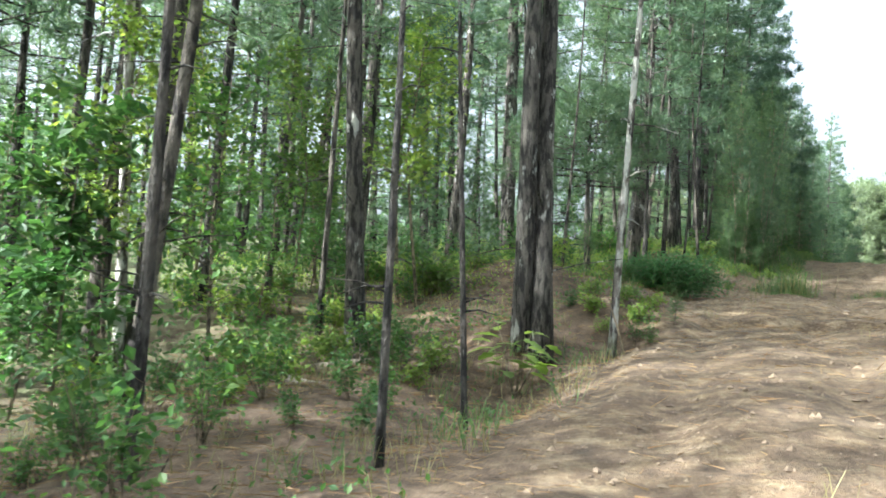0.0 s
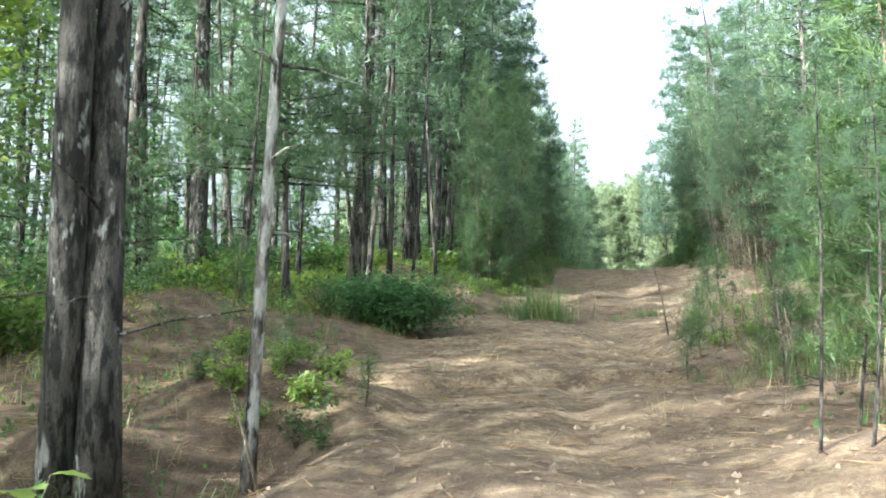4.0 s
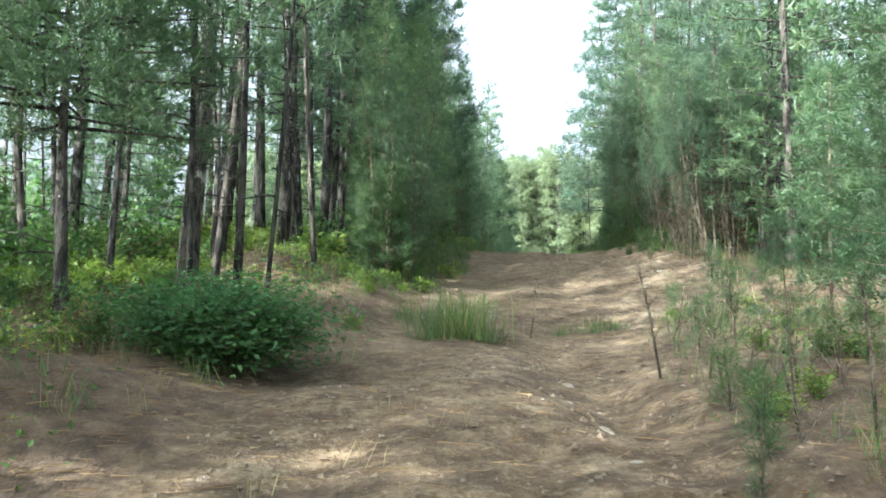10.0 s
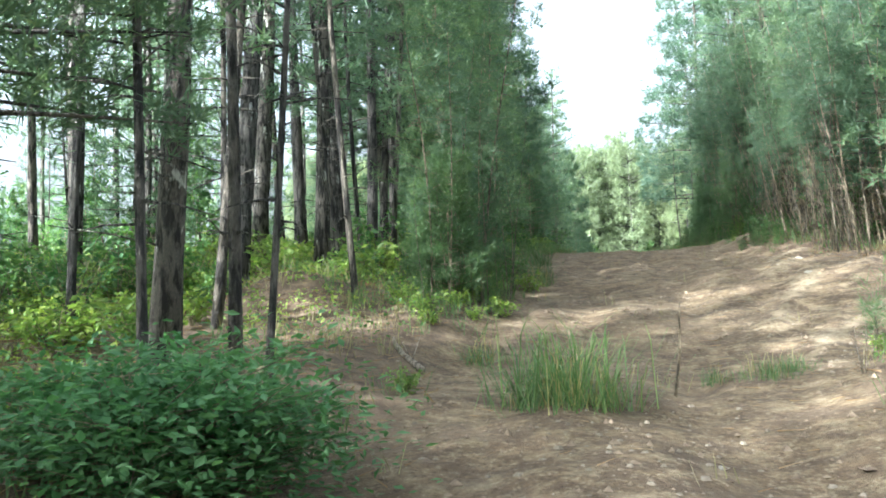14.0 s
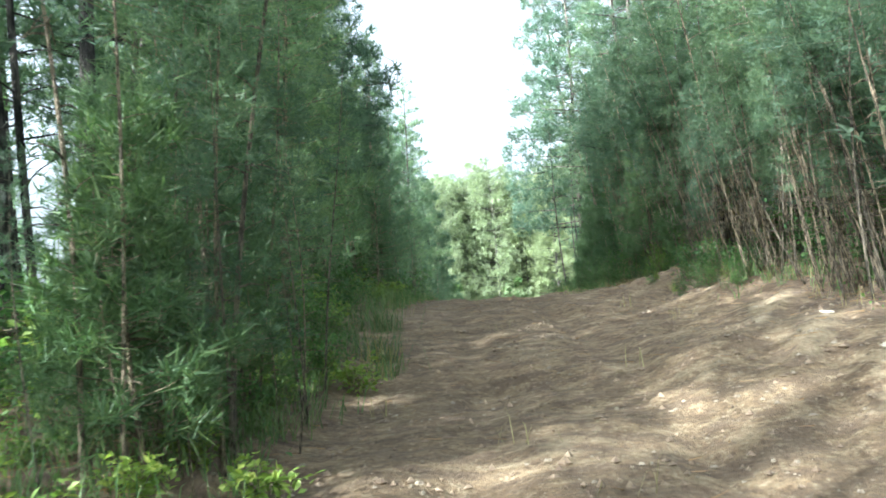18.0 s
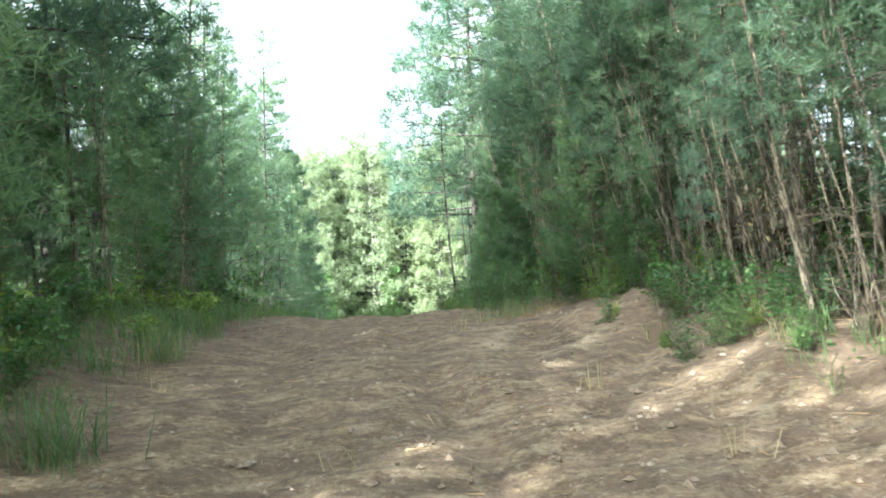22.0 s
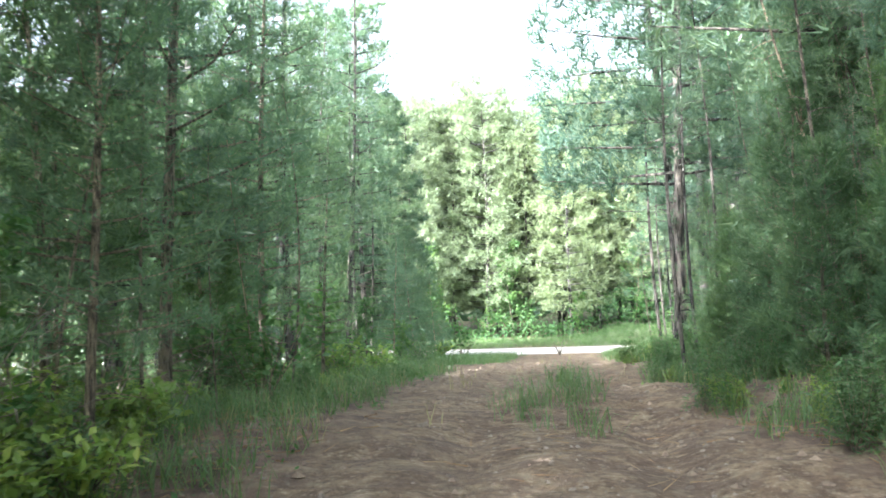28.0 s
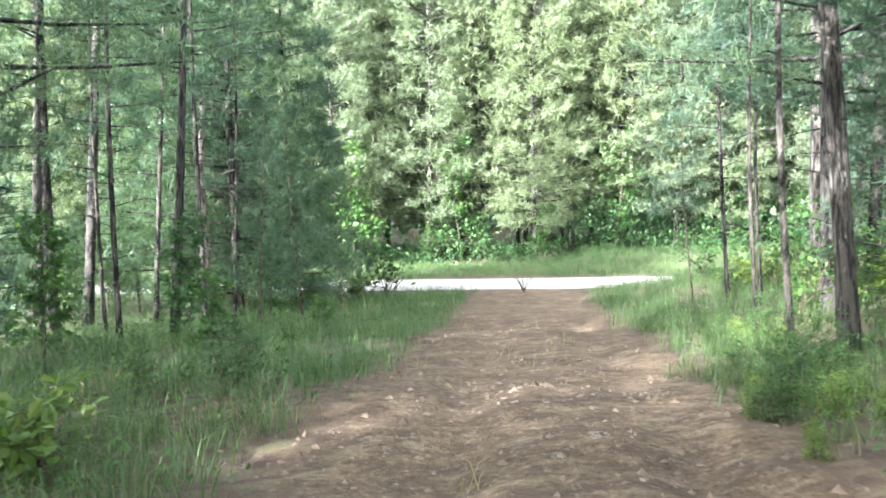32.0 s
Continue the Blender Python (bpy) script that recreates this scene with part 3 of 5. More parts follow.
OVER = Kind(lambda i: pine(210 + i, "pine_tree", "spreading pine with long boughs above a bare lower trunk", (13, 14.5)[i], (0.13, 0.15)[i],
                           (3.0, 3.4)[i], 3.3, 0.7, 46, 34, 0.26, 0.030, 8, NEEDLES, PINE_BARK, bend=0.3, dead=12, rise=0.2), 2, "spreading pines")
FINE = Kind(lambda i: pine(150 + i, "pine_tree", "bushy pine with soft blue-green needles beside the track", (8.0, 9.5, 7.0)[i], (0.06, 0.075, 0.05)[i],
                           (1.2, 1.6, 1.0)[i], (1.7, 1.9, 1.5)[i], 0.35, 58, 20, 0.25, 0.022, 8, SOFT_NEEDLES, SAPLING_BARK, bend=0.2, dead=10, rise=0.35), 3, "bushy pines beside the track")
FULL = Kind(lambda i: pine(190 + i, "pine_tree", "big dark pine with dense layered boughs", (15, 16)[i], 0.115, (0.6, 3.2)[i], 3.4, 1.0, 92, 70, 0.26, 0.030, 11,
                           NEEDLES, PINE_BARK, bend=0.2, dead=10, rise=0.12, fan=0.26), 2, "big dark pines")
SEEDLING = Kind(lambda i: pine(170 + i, "pine_seedling", "knee-high pine seedling with spiky pale-green needles", (0.8, 0.55, 1.1)[i], (0.008, 0.007, 0.010)[i],
                               (0.2, 0.15, 0.45)[i], 0.10, 0.06, 5, 1, 0.19, 0.006, 16, YOUNG_NEEDLES, SAPLING_BARK, bend=0.04, dead=0, rise=0.6, category="seedling"), 3, "pine seedlings")
LEAFY = Kind(lambda i: broadleaf(220 + i, "broadleaf_sapling", "broadleaf sapling with fresh green leaves under the pines", (5.5, 6.5, 4.5, 3.6)[i], (0.035, 0.045, 0.03, 0.022)[i],
                                 (1.7, 2.0, 1.5, 1.2)[i], 1, (38, 42, 34, 28)[i], 30, 0.195, 0.115, BROAD, SAPLING_BARK, start=0.16), 4, "broadleaf saplings")
CANOPY = Kind(lambda i: broadleaf(230 + i, "broadleaf_tree", "broadleaf tree with sunlit yellow-green leaves among the pines", (8.5, 7.0)[i], (0.055, 0.045)[i],
                                  (2.3, 2.0)[i], 1, (46, 40)[i], 40, 0.17, 0.11, YELLOWISH, SAPLING_BARK, start=0.38), 2, "broadleaf trees among the pines")
WEED = Kind(lambda i: broadleaf(245 + i, "tall_weed", "tall feathery green weeds at the edge of the track", (1.9, 1.5, 1.1)[i], 0.007, (1.0, 0.9, 0.7)[i], 10, 6, 12, 0.145, 0.038,
                                (BROAD, GRASS, YELLOWISH)[i], SAPLING_BARK, start=0.12, category="weeds"), 3, "tall weeds along the track")
SHRUB = Kind(lambda i: broadleaf(240 + i, ("shrub", "low_shrub")[i % 2], "low leafy yellow-green undergrowth shrub", (0.9, 0.7, 1.2, 0.55)[i], 0.009, (0.8, 0.75, 0.9, 0.7)[i], 7, 5, 9, 0.115, 0.064,
                                 (BROAD, YELLOWISH, BROAD, YELLOWISH)[i], SAPLING_BARK, category="shrub"), 4, "undergrowth shrubs")
DRY_SHRUB = Kind(lambda i: broadleaf(250 + i, "shrub", "rusty-brown dry shrub in the thicket", (1.5, 1.1)[i], 0.010, (1.0, 0.9)[i], 8, 7, 9, 0.11, 0.05,
                                     BROWN_LEAF, SAPLING_BARK, category="shrub"), 2, "dry shrubs in the thicket")
BRUSH = Kind(lambda i: broadleaf(254 + i, "dead_brush", "bare twiggy dead brush on the sandy bank", (0.9, 0.7, 1.2)[i], 0.007, (0.9, 0.8, 0.7)[i], 5, 4, 2, 0.06, 0.02,
                                 BROWN_LEAF, DEAD_WOOD, start=0.15, category="brush", split=True), 3, "dead brush beside the track")
TUSSOCK_BLADES = (150, 190, 110)


def tussock(i):
    rng = np.random.default_rng(260 + i)
    root = tagged(new("grass_clump"), "tall bright green grass clump", "grass")
    n = TUSSOCK_BLADES[i]
    feet = np.concatenate([rng.normal(0, 0.28, (n, 2)), np.zeros((n, 1))], 1)
    v, f = grass_blades(rng, feet * [1, 1, 0] * 0.8, (0.8, 0.9, 0.5)[i], 0.010, 1.35)
    part("tuft", mesh_from("tuft", v, f, GRASS), root)
    feet = np.concatenate([rng.normal(0, 0.14, (n // 4, 2)), np.zeros((n // 4, 1))], 1)
    v, f = grass_blades(rng, feet, 0.6, 0.01, 0.8)
    part("dry_tuft", mesh_from("dry_tuft", v, f, DRY_GRASS), root)
    return root


CLUMP = Kind(tussock, 3, "grass clumps")


def turn():
    return rand.uniform(0, 6.28)


# ---- the old stand, on the near side of the track ----
# x, y, shape, girth
BIG = [(-2.48, 4.78, 1, 0.98), (-2.2, 4.76, 0, 1.15), (-8.0, 18.5, 2, 1.2), (-5.0, 5.0, 2, 0.9), (-2.35, 17.0, 0, 1.0), (-3.1, 23.0, 3, 1.1), (-1.9, 24.5, 1, 1.0),
       (-4.3, 30.0, 3, 1.2), (-6.4, 19.2, 3, 1.3), (-1.7, 25.8, 3, 1.0), (-8.5, 12.5, 1, 1.0), (-9.5, 20.5, 2, 1.0), (-7.2, 26.0, 0, 1.0)]
for k, (x, y, i, g) in enumerate(BIG):
    a, lean = turn(), (rand.uniform(-1.5, 1.5), rand.uniform(-1, 1))
    NEAR.put(i, x, y, 1.0, a, lean if k > 1 else (-2.2 + k, 0), wide=g)
POLES = [(-6.2, 7.6, 0, 0.9), (-5.9, 5.6, 1, 0.8), (-3.7, 17.9, 1, 1.0), (-1.8, 14.9, 2, 0.8), (-2.25, 18.6, 3, 1.0), (-1.55, 16.7, 1, 1.3), (-1.0, 15.6, 2, 0.8),
         (-0.75, 20.1, 0, 0.9), (-4.6, 31.5, 3, 1.3), (-1.45, 24.0, 2, 1.0), (-1.2, 25.2, 0, 1.0), (-0.75, 27.0, 1, 1.2), (-5.5, 19.3, 3, 1.1), (-5.6, 0.7, 3, 1.4), (-2.6, 20.2, 0, 1.0)]
for x, y, i, g in POLES:
    POLE.put(i, x, y, 1.0, turn(), (rand.uniform(-2.5, 2.5), rand.uniform(-2, 2)), wide=g)
for k in range(56):
    x, y = rand.uniform(-34, -6.5), rand.uniform(-6, 62)
    if y > 30:
        x = rand.uniform(-30, -2.5)
    (TALL if rand.random() < 0.6 else POLE).put(rand.randrange(4), x, y, rand.uniform(0.85, 1.1), turn(), (rand.uniform(-2, 2), rand.uniform(-2, 2)))
# unseen pines behind the start, added for their shade
for k in range(16):
    TALL.put(rand.randrange(4), rand.uniform(-22, -4), rand.uniform(-30, -10), rand.uniform(0.8, 1.0), turn())
# the first of these pines is added to shade the bank by the track
for x, y, i, s in [(-8.6, 15.2, 3, 0.6), (-11, 26, 0, 0.8), (-7.5, 31, 2, 0.8), (-17, 18, 4, 0.8), (-14, 3, 2, 0.7), (-6.0, 36, 1, 0.9), (-19, 27, 0, 0.9),
                   (-10.5, 40, 4, 0.9), (-4.0, 44, 2, 1.0), (-5.8, 14.2, 3, 0.45), (-20, 8, 3, 0.9)]:
    EDGE.put(i, x, y, s, turn())
# extra pines added to the stand so that it shades the track
for k in range(38):
    x, y = rand.uniform(-30, -9), rand.uniform(9, 36)
    TALL.put(rand.randrange(4), x, y, rand.uniform(0.8, 1.0), turn(), (rand.uniform(-2, 2), rand.uniform(-2, 2)))
# added at the margin of view, to shade the first stretch of track
for x, y, i in [(-9.5, 2.2, 0), (-11.5, -0.5, 3), (-13.5, 3.4, 1), (-10.4, 4.8, 2), (-15.0, 0.6, 3), (-12.4, 6.0, 0)]:
    TALL.put(i, x, y, 0.9, turn())
POLE.put(1, -3.7, -1.7, 1.0, 0.4, (-1.5, 0), wide=1.05)
# pines added behind and beside the start to cast shade, most of them unseen
for k in range(9):
    TALL.put(rand.randrange(4), rand.uniform(-19, -6.5), rand.uniform(-5, 9), rand.uniform(0.85, 1.0), turn())
for x, y, s in [(-9.0, -4.0, 0.8), (-8.2, -2.4, 0.7), (-7.5, -5.5, 0.8), (-9, -8, 0.9), (-11, -6.5, 0.9), (-12, -10, 1.0), (-15, -9, 1.0), (-6, -9.5, 0.8)]:
    EDGE.put(rand.randrange(5), x, y, s, turn())
for k in range(5):
    EDGE.put(rand.randrange(5), rand.uniform(-22, -9), rand.uniform(-22, -8), rand.uniform(0.75, 1.0), turn())
# ---- foliage edge on the near side ----
rand = random.Random(21)
for y in np.arange(23.6, 31, 1.4):
    FINE.put(rand.randrange(3), centre_x(y) - 2.9 - rand.uniform(0, 0.8), float(y), rand.choice((0.5, 0.7)) if y < 26 else rand.choice((0.55, 0.8, 1.0, 1.2)), turn())
for y in np.arange(31, 46.5, 1.5):
    FINE.put(rand.randrange(3), centre_x(y) - 3.2 - rand.uniform(0, 1.5), float(y), rand.choice((0.6, 0.85, 1.05, 1.3)), turn())
for k in range(16):
    y = rand.uniform(20.3, 24.5)
    STEM.put(rand.randrange(5), centre_x(y) - rand.uniform(2.3, 3.4), y, rand.uniform(0.45, 0.8), turn(), (rand.uniform(-4, 5), rand.uniform(-3, 3)))
for k in range(12):
    y = rand.uniform(20.5, 24.5)
    STEM.put(rand.randrange(5), centre_x(y) - rand.uniform(2.0, 3.0), y, rand.uniform(0.4, 0.7), turn(), (rand.uniform(-4, 5), rand.uniform(-3, 3)))
for k in range(12):
    y = rand.uniform(33, 44)
    STEM.put(rand.randrange(5), centre_x(y) - rand.uniform(2.9, 4.6), y, rand.uniform(0.6, 0.95), turn(), (rand.uniform(-4, 5), rand.uniform(-3, 3)))
for y in np.arange(27, 60, 2.7):
    (EDGE if y > 35 else TALL).put(rand.randrange(4), centre_x(y) - (rand.uniform(5.4, 7.6) if y < 45 else rand.uniform(8.5, 11.0)), float(y), rand.uniform(0.7, 1.0), turn())
for x, y, i, s in [(5.4, 67.4, 1, 1.0), (0.8, 66.5, 4, 0.9), (0.0, 58.5, 0, 0.8)]:
    EDGE.put(i, x, y, s, turn(), wide=1.15)
for x, y, i, s in [(7.0, 64.3, 0, 0.9), (8.4, 66.8, 0, 0.8), (5.4, 66.6, 0, 1.0), (0.4, 33.5, 1, 0.9), (1.0, 38.6, 1, 0.95), (-0.9, 29.5, 1, 0.9)]:
    FULL.put(i, x, y, s, turn())
for x, y, i, g in [(2.2, 65.2, 1, 1.0), (3.8, 62.9, 3, 0.9), (3.6, 60.6, 2, 0.9), (5.95, 58.4, 0, 0.85)]:
    TALL.put(i, x, y, 0.9, turn(), (1.5, 0), wide=g)
for x, y, i in [(5.25, 57.1, 0), (3.98, 57.8, 1), (6.9, 61.6, 2), (5.2, 63.0, 3), (6.4, 60.2, 3), (2.0, 55.0, 0), (4.6, 60.0, 2)]:
    POLE.put(i, x, y, 0.9, turn(), (rand.uniform(-1, 3), 0))
FINE.put(1, 7.4, 59.0, 0.62, 1.0)
FINE.put(2, 8.3, 60.8, 0.8, 2.0)
OVER.put(0, 1.9, 46.0, 0.95, 0.6)
OVER.put(1, 0.4, 51.5, 0.9, 2.0)
OVER.put(0, 3.4, 48.6, 0.85, 4.0)
OVER.put(1, 4.4, 53.2, 0.85, 1.0)
OVER.put(0, 1.6, 57.0, 0.9, 5.0)
OVER.put(1, 2.4, 50.0, 1.05, 3.0)
for x, y, i, s in [(3.7, 47.3, 0, 0.95), (2.9, 52.5, 1, 0.9), (9.4, 63.4, 2, 0.6), (6.3, 65.0, 1, 0.8)]:
    FINE.put(i, x, y, s, turn())


def young_bough_pine():
    root = pine(333, "pine_tree", "small dark pine, flat boughs above a bare trunk", 4.7, 0.085, 2.3, 2.5, 0.9, 52, 46, 0.20, 0.022, 10, NEEDLES, PINE_BARK, rise=0.08, bend=0.1, dead=8, split=True)
    root.matrix_basis = pose(-3.15, 14.5, height(-3.15, 14.5) - 0.04)


young_bough_pine()
# ---- thicket and foliage on the far side ----
rand = random.Random(22)
for y in np.arange(23.5, 44, 0.13):
    x = centre_x(y) + (3.8 if y < 34 else 3.2) + abs(rand.gauss(0, 1.3))
    STEM.put(rand.randrange(5), x, float(y), rand.uniform(0.8, 1.15), turn(), (rand.uniform(-11, 1), rand.uniform(-4, 4)))
for y in np.arange(25, 43, 1.5):
    POLE.put(rand.randrange(4), centre_x(y) + rand.uniform(4.6, 6.6), float(y), rand.uniform(0.85, 1.1), turn(), (rand.uniform(-4, 1), 0))
for y in np.arange(25, 37, 0.1):
    x = centre_x(y) + 3.9 + abs(rand.gauss(0, 0.9))
    STEM.put(rand.randrange(5), x, float(y), rand.uniform(0.55, 0.95), turn(), (rand.uniform(-15, -2), rand.uniform(-3, 5)))
for k, y in enumerate(np.arange(26, 43, 2.0)):
    (EDGE if k % 3 == 0 else OVER).put(rand.randrange(4), centre_x(y) + rand.uniform(7.0, 9.5), float(y), rand.uniform(0.8, 1.0), turn())
for x, y, i, s in [(12.9, 46.6, 1, 0.8), (13.6, 50.4, 0, 0.7), (11.3, 42.3, 2, 1.0)]:
    FINE.put(i, x, y, s, turn())
for y in np.arange(44, 66, 2.4):
    EDGE.put(rand.randrange(5), centre_x(y) + rand.uniform(8.0, 11.0), float(y), rand.uniform(0.8, 1.05), turn())
for y in np.arange(4, 25, 2.6):
    EDGE.put(rand.randrange(5), 9.5 + rand.uniform(-1, 2.0), float(y), rand.uniform(0.8, 1.0), turn())
for x, y, i, s in [(11.4, 40.6, 0, 0.95), (14.4, 52.5, 0, 0.9), (10.4, 33.5, 0, 0.85), (10.0, 37.0, 1, 0.8)]:
    OVER.put(i, x, y, s, turn())
for x, y, i, s in [(11.6, 47.8, 1, 1.05), (12.3, 42.8, 1, 0.9), (15.8, 53.5, 1, 0.85)]:
    FULL.put(i, x, y, s, turn())
TALL.put(3, 18.1, 57.8, 0.9, 0.5, wide=1.4)
TALL.put(1, 19.9, 60.5, 0.9, 1.5, (-2, 0))
NEAR.put(3, 12.8, 50.0, 0.85, 0.5, (-5, 0), wide=0.66)
POLE.put(2, 15.4, 56.6, 0.9, 0.5, (0, 0))
for k in range(20):
    x, y = rand.uniform(10, 34), rand.uniform(0, 64)
    if x > centre_x(y) + 8:
        (TALL if rand.random() < 0.6 else EDGE).put(rand.randrange(4), x, y, rand.uniform(0.85, 1.05), turn())
for x, y, i, s in [(4.8, 6.2, 0, 0.8), (5.6, 8.8, 1, 0.9), (5.6, 11.2, 0, 0.8), (6.2, 13.5, 2, 0.9), (6.6, 10.5, 2, 1.0), (5.8, 6.0, 1, 1.0), (7.0, 16.5, 1, 0.9),
                   (10.9, 41.4, 1, 0.9), (0.9, 22.2, 2, 0.7), (0.3, 21.2, 0, 0.6), (3.35, 5.3, 1, 0.85), (3.9, 4.6, 2, 0.8), (1.3, 36.0, 1, 1.0), (2.6, 39.6, 2, 0.9), (3.6, 42.6, 0, 1.0)]:
    YOUNG.put(i, x, y, s, turn())
for x, y, i, s in [(2.8, 9.2, 0, 0.9), (3.15, 9.9, 1, 1.0), (3.5, 8.7, 0, 0.8), (3.9, 12.2, 2, 1.0), (4.0, 13.6, 0, 1.0), (4.7, 15.2, 2, 1.0), (3.4, 11.2, 1, 1.0), (4.4, 10.8, 2, 0.9), (5.0, 17.5, 1, 1.0), (-0.6, 6.6, 1, 0.8), (-2.15, 7.5, 2, 1.2), (-1.6, 8.0, 0, 1.0), (4.3, 9.6, 0, 1.1), (3.7, 8.2, 2, 0.9)]:
    SEEDLING.put(i, x, y, s, turn())
# ---- beyond the gravel road ----
rand = random.Random(23)
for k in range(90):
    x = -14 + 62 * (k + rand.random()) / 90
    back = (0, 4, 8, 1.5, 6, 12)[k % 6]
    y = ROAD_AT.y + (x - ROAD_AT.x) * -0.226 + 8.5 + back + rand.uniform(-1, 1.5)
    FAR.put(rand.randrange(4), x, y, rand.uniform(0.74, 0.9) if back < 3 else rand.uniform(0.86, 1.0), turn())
for k in range(26):
    x = -8 + 50 * (k + rand.random()) / 26
    y = ROAD_AT.y + (x - ROAD_AT.x) * -0.226 + 7.4 + rand.uniform(-0.6, 2.5)
    LEAFY.put(rand.randrange(4), x, y, rand.uniform(0.5, 0.95), turn(), label="sunlit bright-green broadleaf sapling beside the gravel road")
for k in range(9):
    x = -6 + 44 * (k + rand.random()) / 9
    LEAFY.put(k, x, ROAD_AT.y + (x - ROAD_AT.x) * -0.226 + rand.uniform(6.8, 9.5), rand.uniform(1.1, 1.7), turn(), label="tall sunlit broadleaf tree across the gravel road")
# ---- undergrowth ----
rand = random.Random(24)
for k in range(46):
    x, y = rand.uniform(-24, -5), rand.uniform(0, 50)
    i, s, a = rand.randrange(4), rand.uniform(0.7, 1.15), turn()
    if x < -9 or not 8 < y < 27:
        LEAFY.put(i, x, y, s, a)
for x, y, i, s in [(-6.5, 3.5, 1, 1.0), (-7.6, 6.6, 0, 1.0), (-9, 2.0, 1, 0.9), (-8.2, 9.8, 0, 0.9), (-7.0, 0.6, 2, 1.0), 
                   (10.8, 36.0, 0, 0.9), (9.4, 34.6, 2, 0.8), (11.5, 41, 1, 0.9)]:
    LEAFY.put(i, x, y, s, turn())
for k in range(120):
    y = rand.uniform(1, 40)
    x = centre_x(y) - rand.uniform(5.6 if y < 11 else 3.4, 11)
    i, s, a = rand.randrange(4), rand.uniform(0.6, 1.15), turn()
    if not (12 < y < 21 and x > -3.2):
        SHRUB.put(i, x, y, s, a)
for y in np.arange(22.6, 31, 0.42):
    SHRUB.put(rand.randrange(4), centre_x(y) - rand.uniform(2.4, 3.3), float(y), rand.uniform(0.35, 0.6), turn())
for y in np.arange(19.6, 25, 0.35):
    SHRUB.put(rand.choice((1, 3, 0)), centre_x(y) - rand.uniform(2.3, 3.4), float(y), rand.uniform(0.3, 0.55), turn())
for k in range(18):
    FINE.put(rand.randrange(3), -7 + 14 * (k + rand.random()) / 18, rand.uniform(61.5, 67.5), rand.uniform(0.25, 0.5), turn())
    LEAFY.put(rand.randrange(4), -9 + 16 * (k + rand.random()) / 18, rand.uniform(60, 67.5), rand.uniform(0.4, 0.65), turn())
for k in range(30):
    x = -6 + 17.5 * (k + rand.random()) / 30
    SHRUB.put(rand.randrange(4), x, ROAD_AT.y + (x - ROAD_AT.x) * -0.25 - rand.uniform(3.0, 4.5), rand.uniform(0.9, 1.5), turn())
for k in range(26):
    x = 18.2 + 20 * (k + rand.random()) / 26
    SHRUB.put(rand.randrange(4), x, ROAD_AT.y + (x - ROAD_AT.x) * -0.25 - rand.uniform(4.4, 7.0), rand.uniform(0.35, 0.6), turn())
for k in range(6):
    y = rand.uniform(26, 33)
    DRY_SHRUB.put(rand.randrange(2), centre_x(y) + rand.uniform(4.6, 6.8), y, rand.uniform(0.9, 1.4), turn())
for k in range(40):
    y = rand.uniform(27, 62)
    x = centre_x(y) + rand.uniform(3.4, 5.5) if rand.random() < 0.6 else centre_x(y) - rand.uniform(2.6, 4)
    SHRUB.put(rand.randrange(4), x, y, rand.uniform(0.6, 1.1), turn())
for k in range(64):
    SHRUB.put(rand.choice((1, 0, 2, 3)), rand.uniform(-7.5, -2.6), rand.uniform(15.2, 22), rand.uniform(0.55, 1.0), turn())
for x, y, i, s in [(-1.45, 6.9, 1, 0.5), (-1.1, 6.6, 3, 0.55), (-1.8, 6.6, 3, 0.5), (-1.6, 6.3, 1, 0.42), (-0.95, 7.1, 3, 0.45), (-2.2, 6.8, 0, 0.5), (-0.85, 5.9, 0, 0.4), (-1.1, 6.15, 2, 0.35), (-1.3, 7.4, 1, 0.5), (-1.9, 7.2, 3, 0.5), (-5.6, 9.2, 1, 1.2), (-5.0, 8.9, 3, 1.2), (0.85, 20.3, 1, 0.35), (1.25, 20.9, 3, 0.5), (0.1, 16.4, 1, 0.45), (2.0, 24.6, 1, 0.6)]:
    SHRUB.put(i, x, y, s, turn())
for k in range(34):
    SHRUB.put(rand.choice((0, 1, 2)), rand.uniform(-6.2, -2.7), rand.uniform(-3.4, 4.0), rand.uniform(0.5, 0.85), turn())
for y in np.arange(25.5, 34, 0.5):
    SHRUB.put(rand.randrange(4), centre_x(y) - rand.uniform(2.3, 3.1), float(y), rand.uniform(0.3, 0.6), turn())
    WEED.put(rand.randrange(3), centre_x(y) - rand.uniform(2.5, 3.3), float(y), rand.uniform(0.35, 0.7), turn())
for y in np.arange(28.5, 37.5, 0.6):
    SHRUB.put(rand.choice((0, 2, 2)), centre_x(y) + rand.uniform(3.5, 4.3), float(y), rand.uniform(0.3, 0.6), turn())
    WEED.put(rand.randrange(3), centre_x(y) + rand.uniform(3.6, 4.6), float(y), rand.uniform(0.4, 0.75), turn())
for y in np.arange(37.5, 54, 0.55):
    WEED.put(rand.randrange(3), centre_x(y) + rand.uniform(2.5, 4.6), float(y), rand.uniform(0.6, 1.15) if y < 45 else rand.uniform(0.4, 0.75), turn())
    WEED.put(rand.randrange(3), centre_x(y) - rand.uniform(2.7, 5.0), float(y), rand.uniform(0.4, 0.85), turn())
for x, y, i, s in [(3.2, 37.6, 2, 0.8), (3.5, 38.4, 2, 0.7), (3.0, 38.9, 1, 0.7), (2.7, 42.6, 2, 0.9), (3.4, 41.8, 2, 0.7), (4.0, 43.5, 2, 0.7), (3.6, 36.6, 2, 0.5)]:
    WEED.put(i, x, y, s, turn())
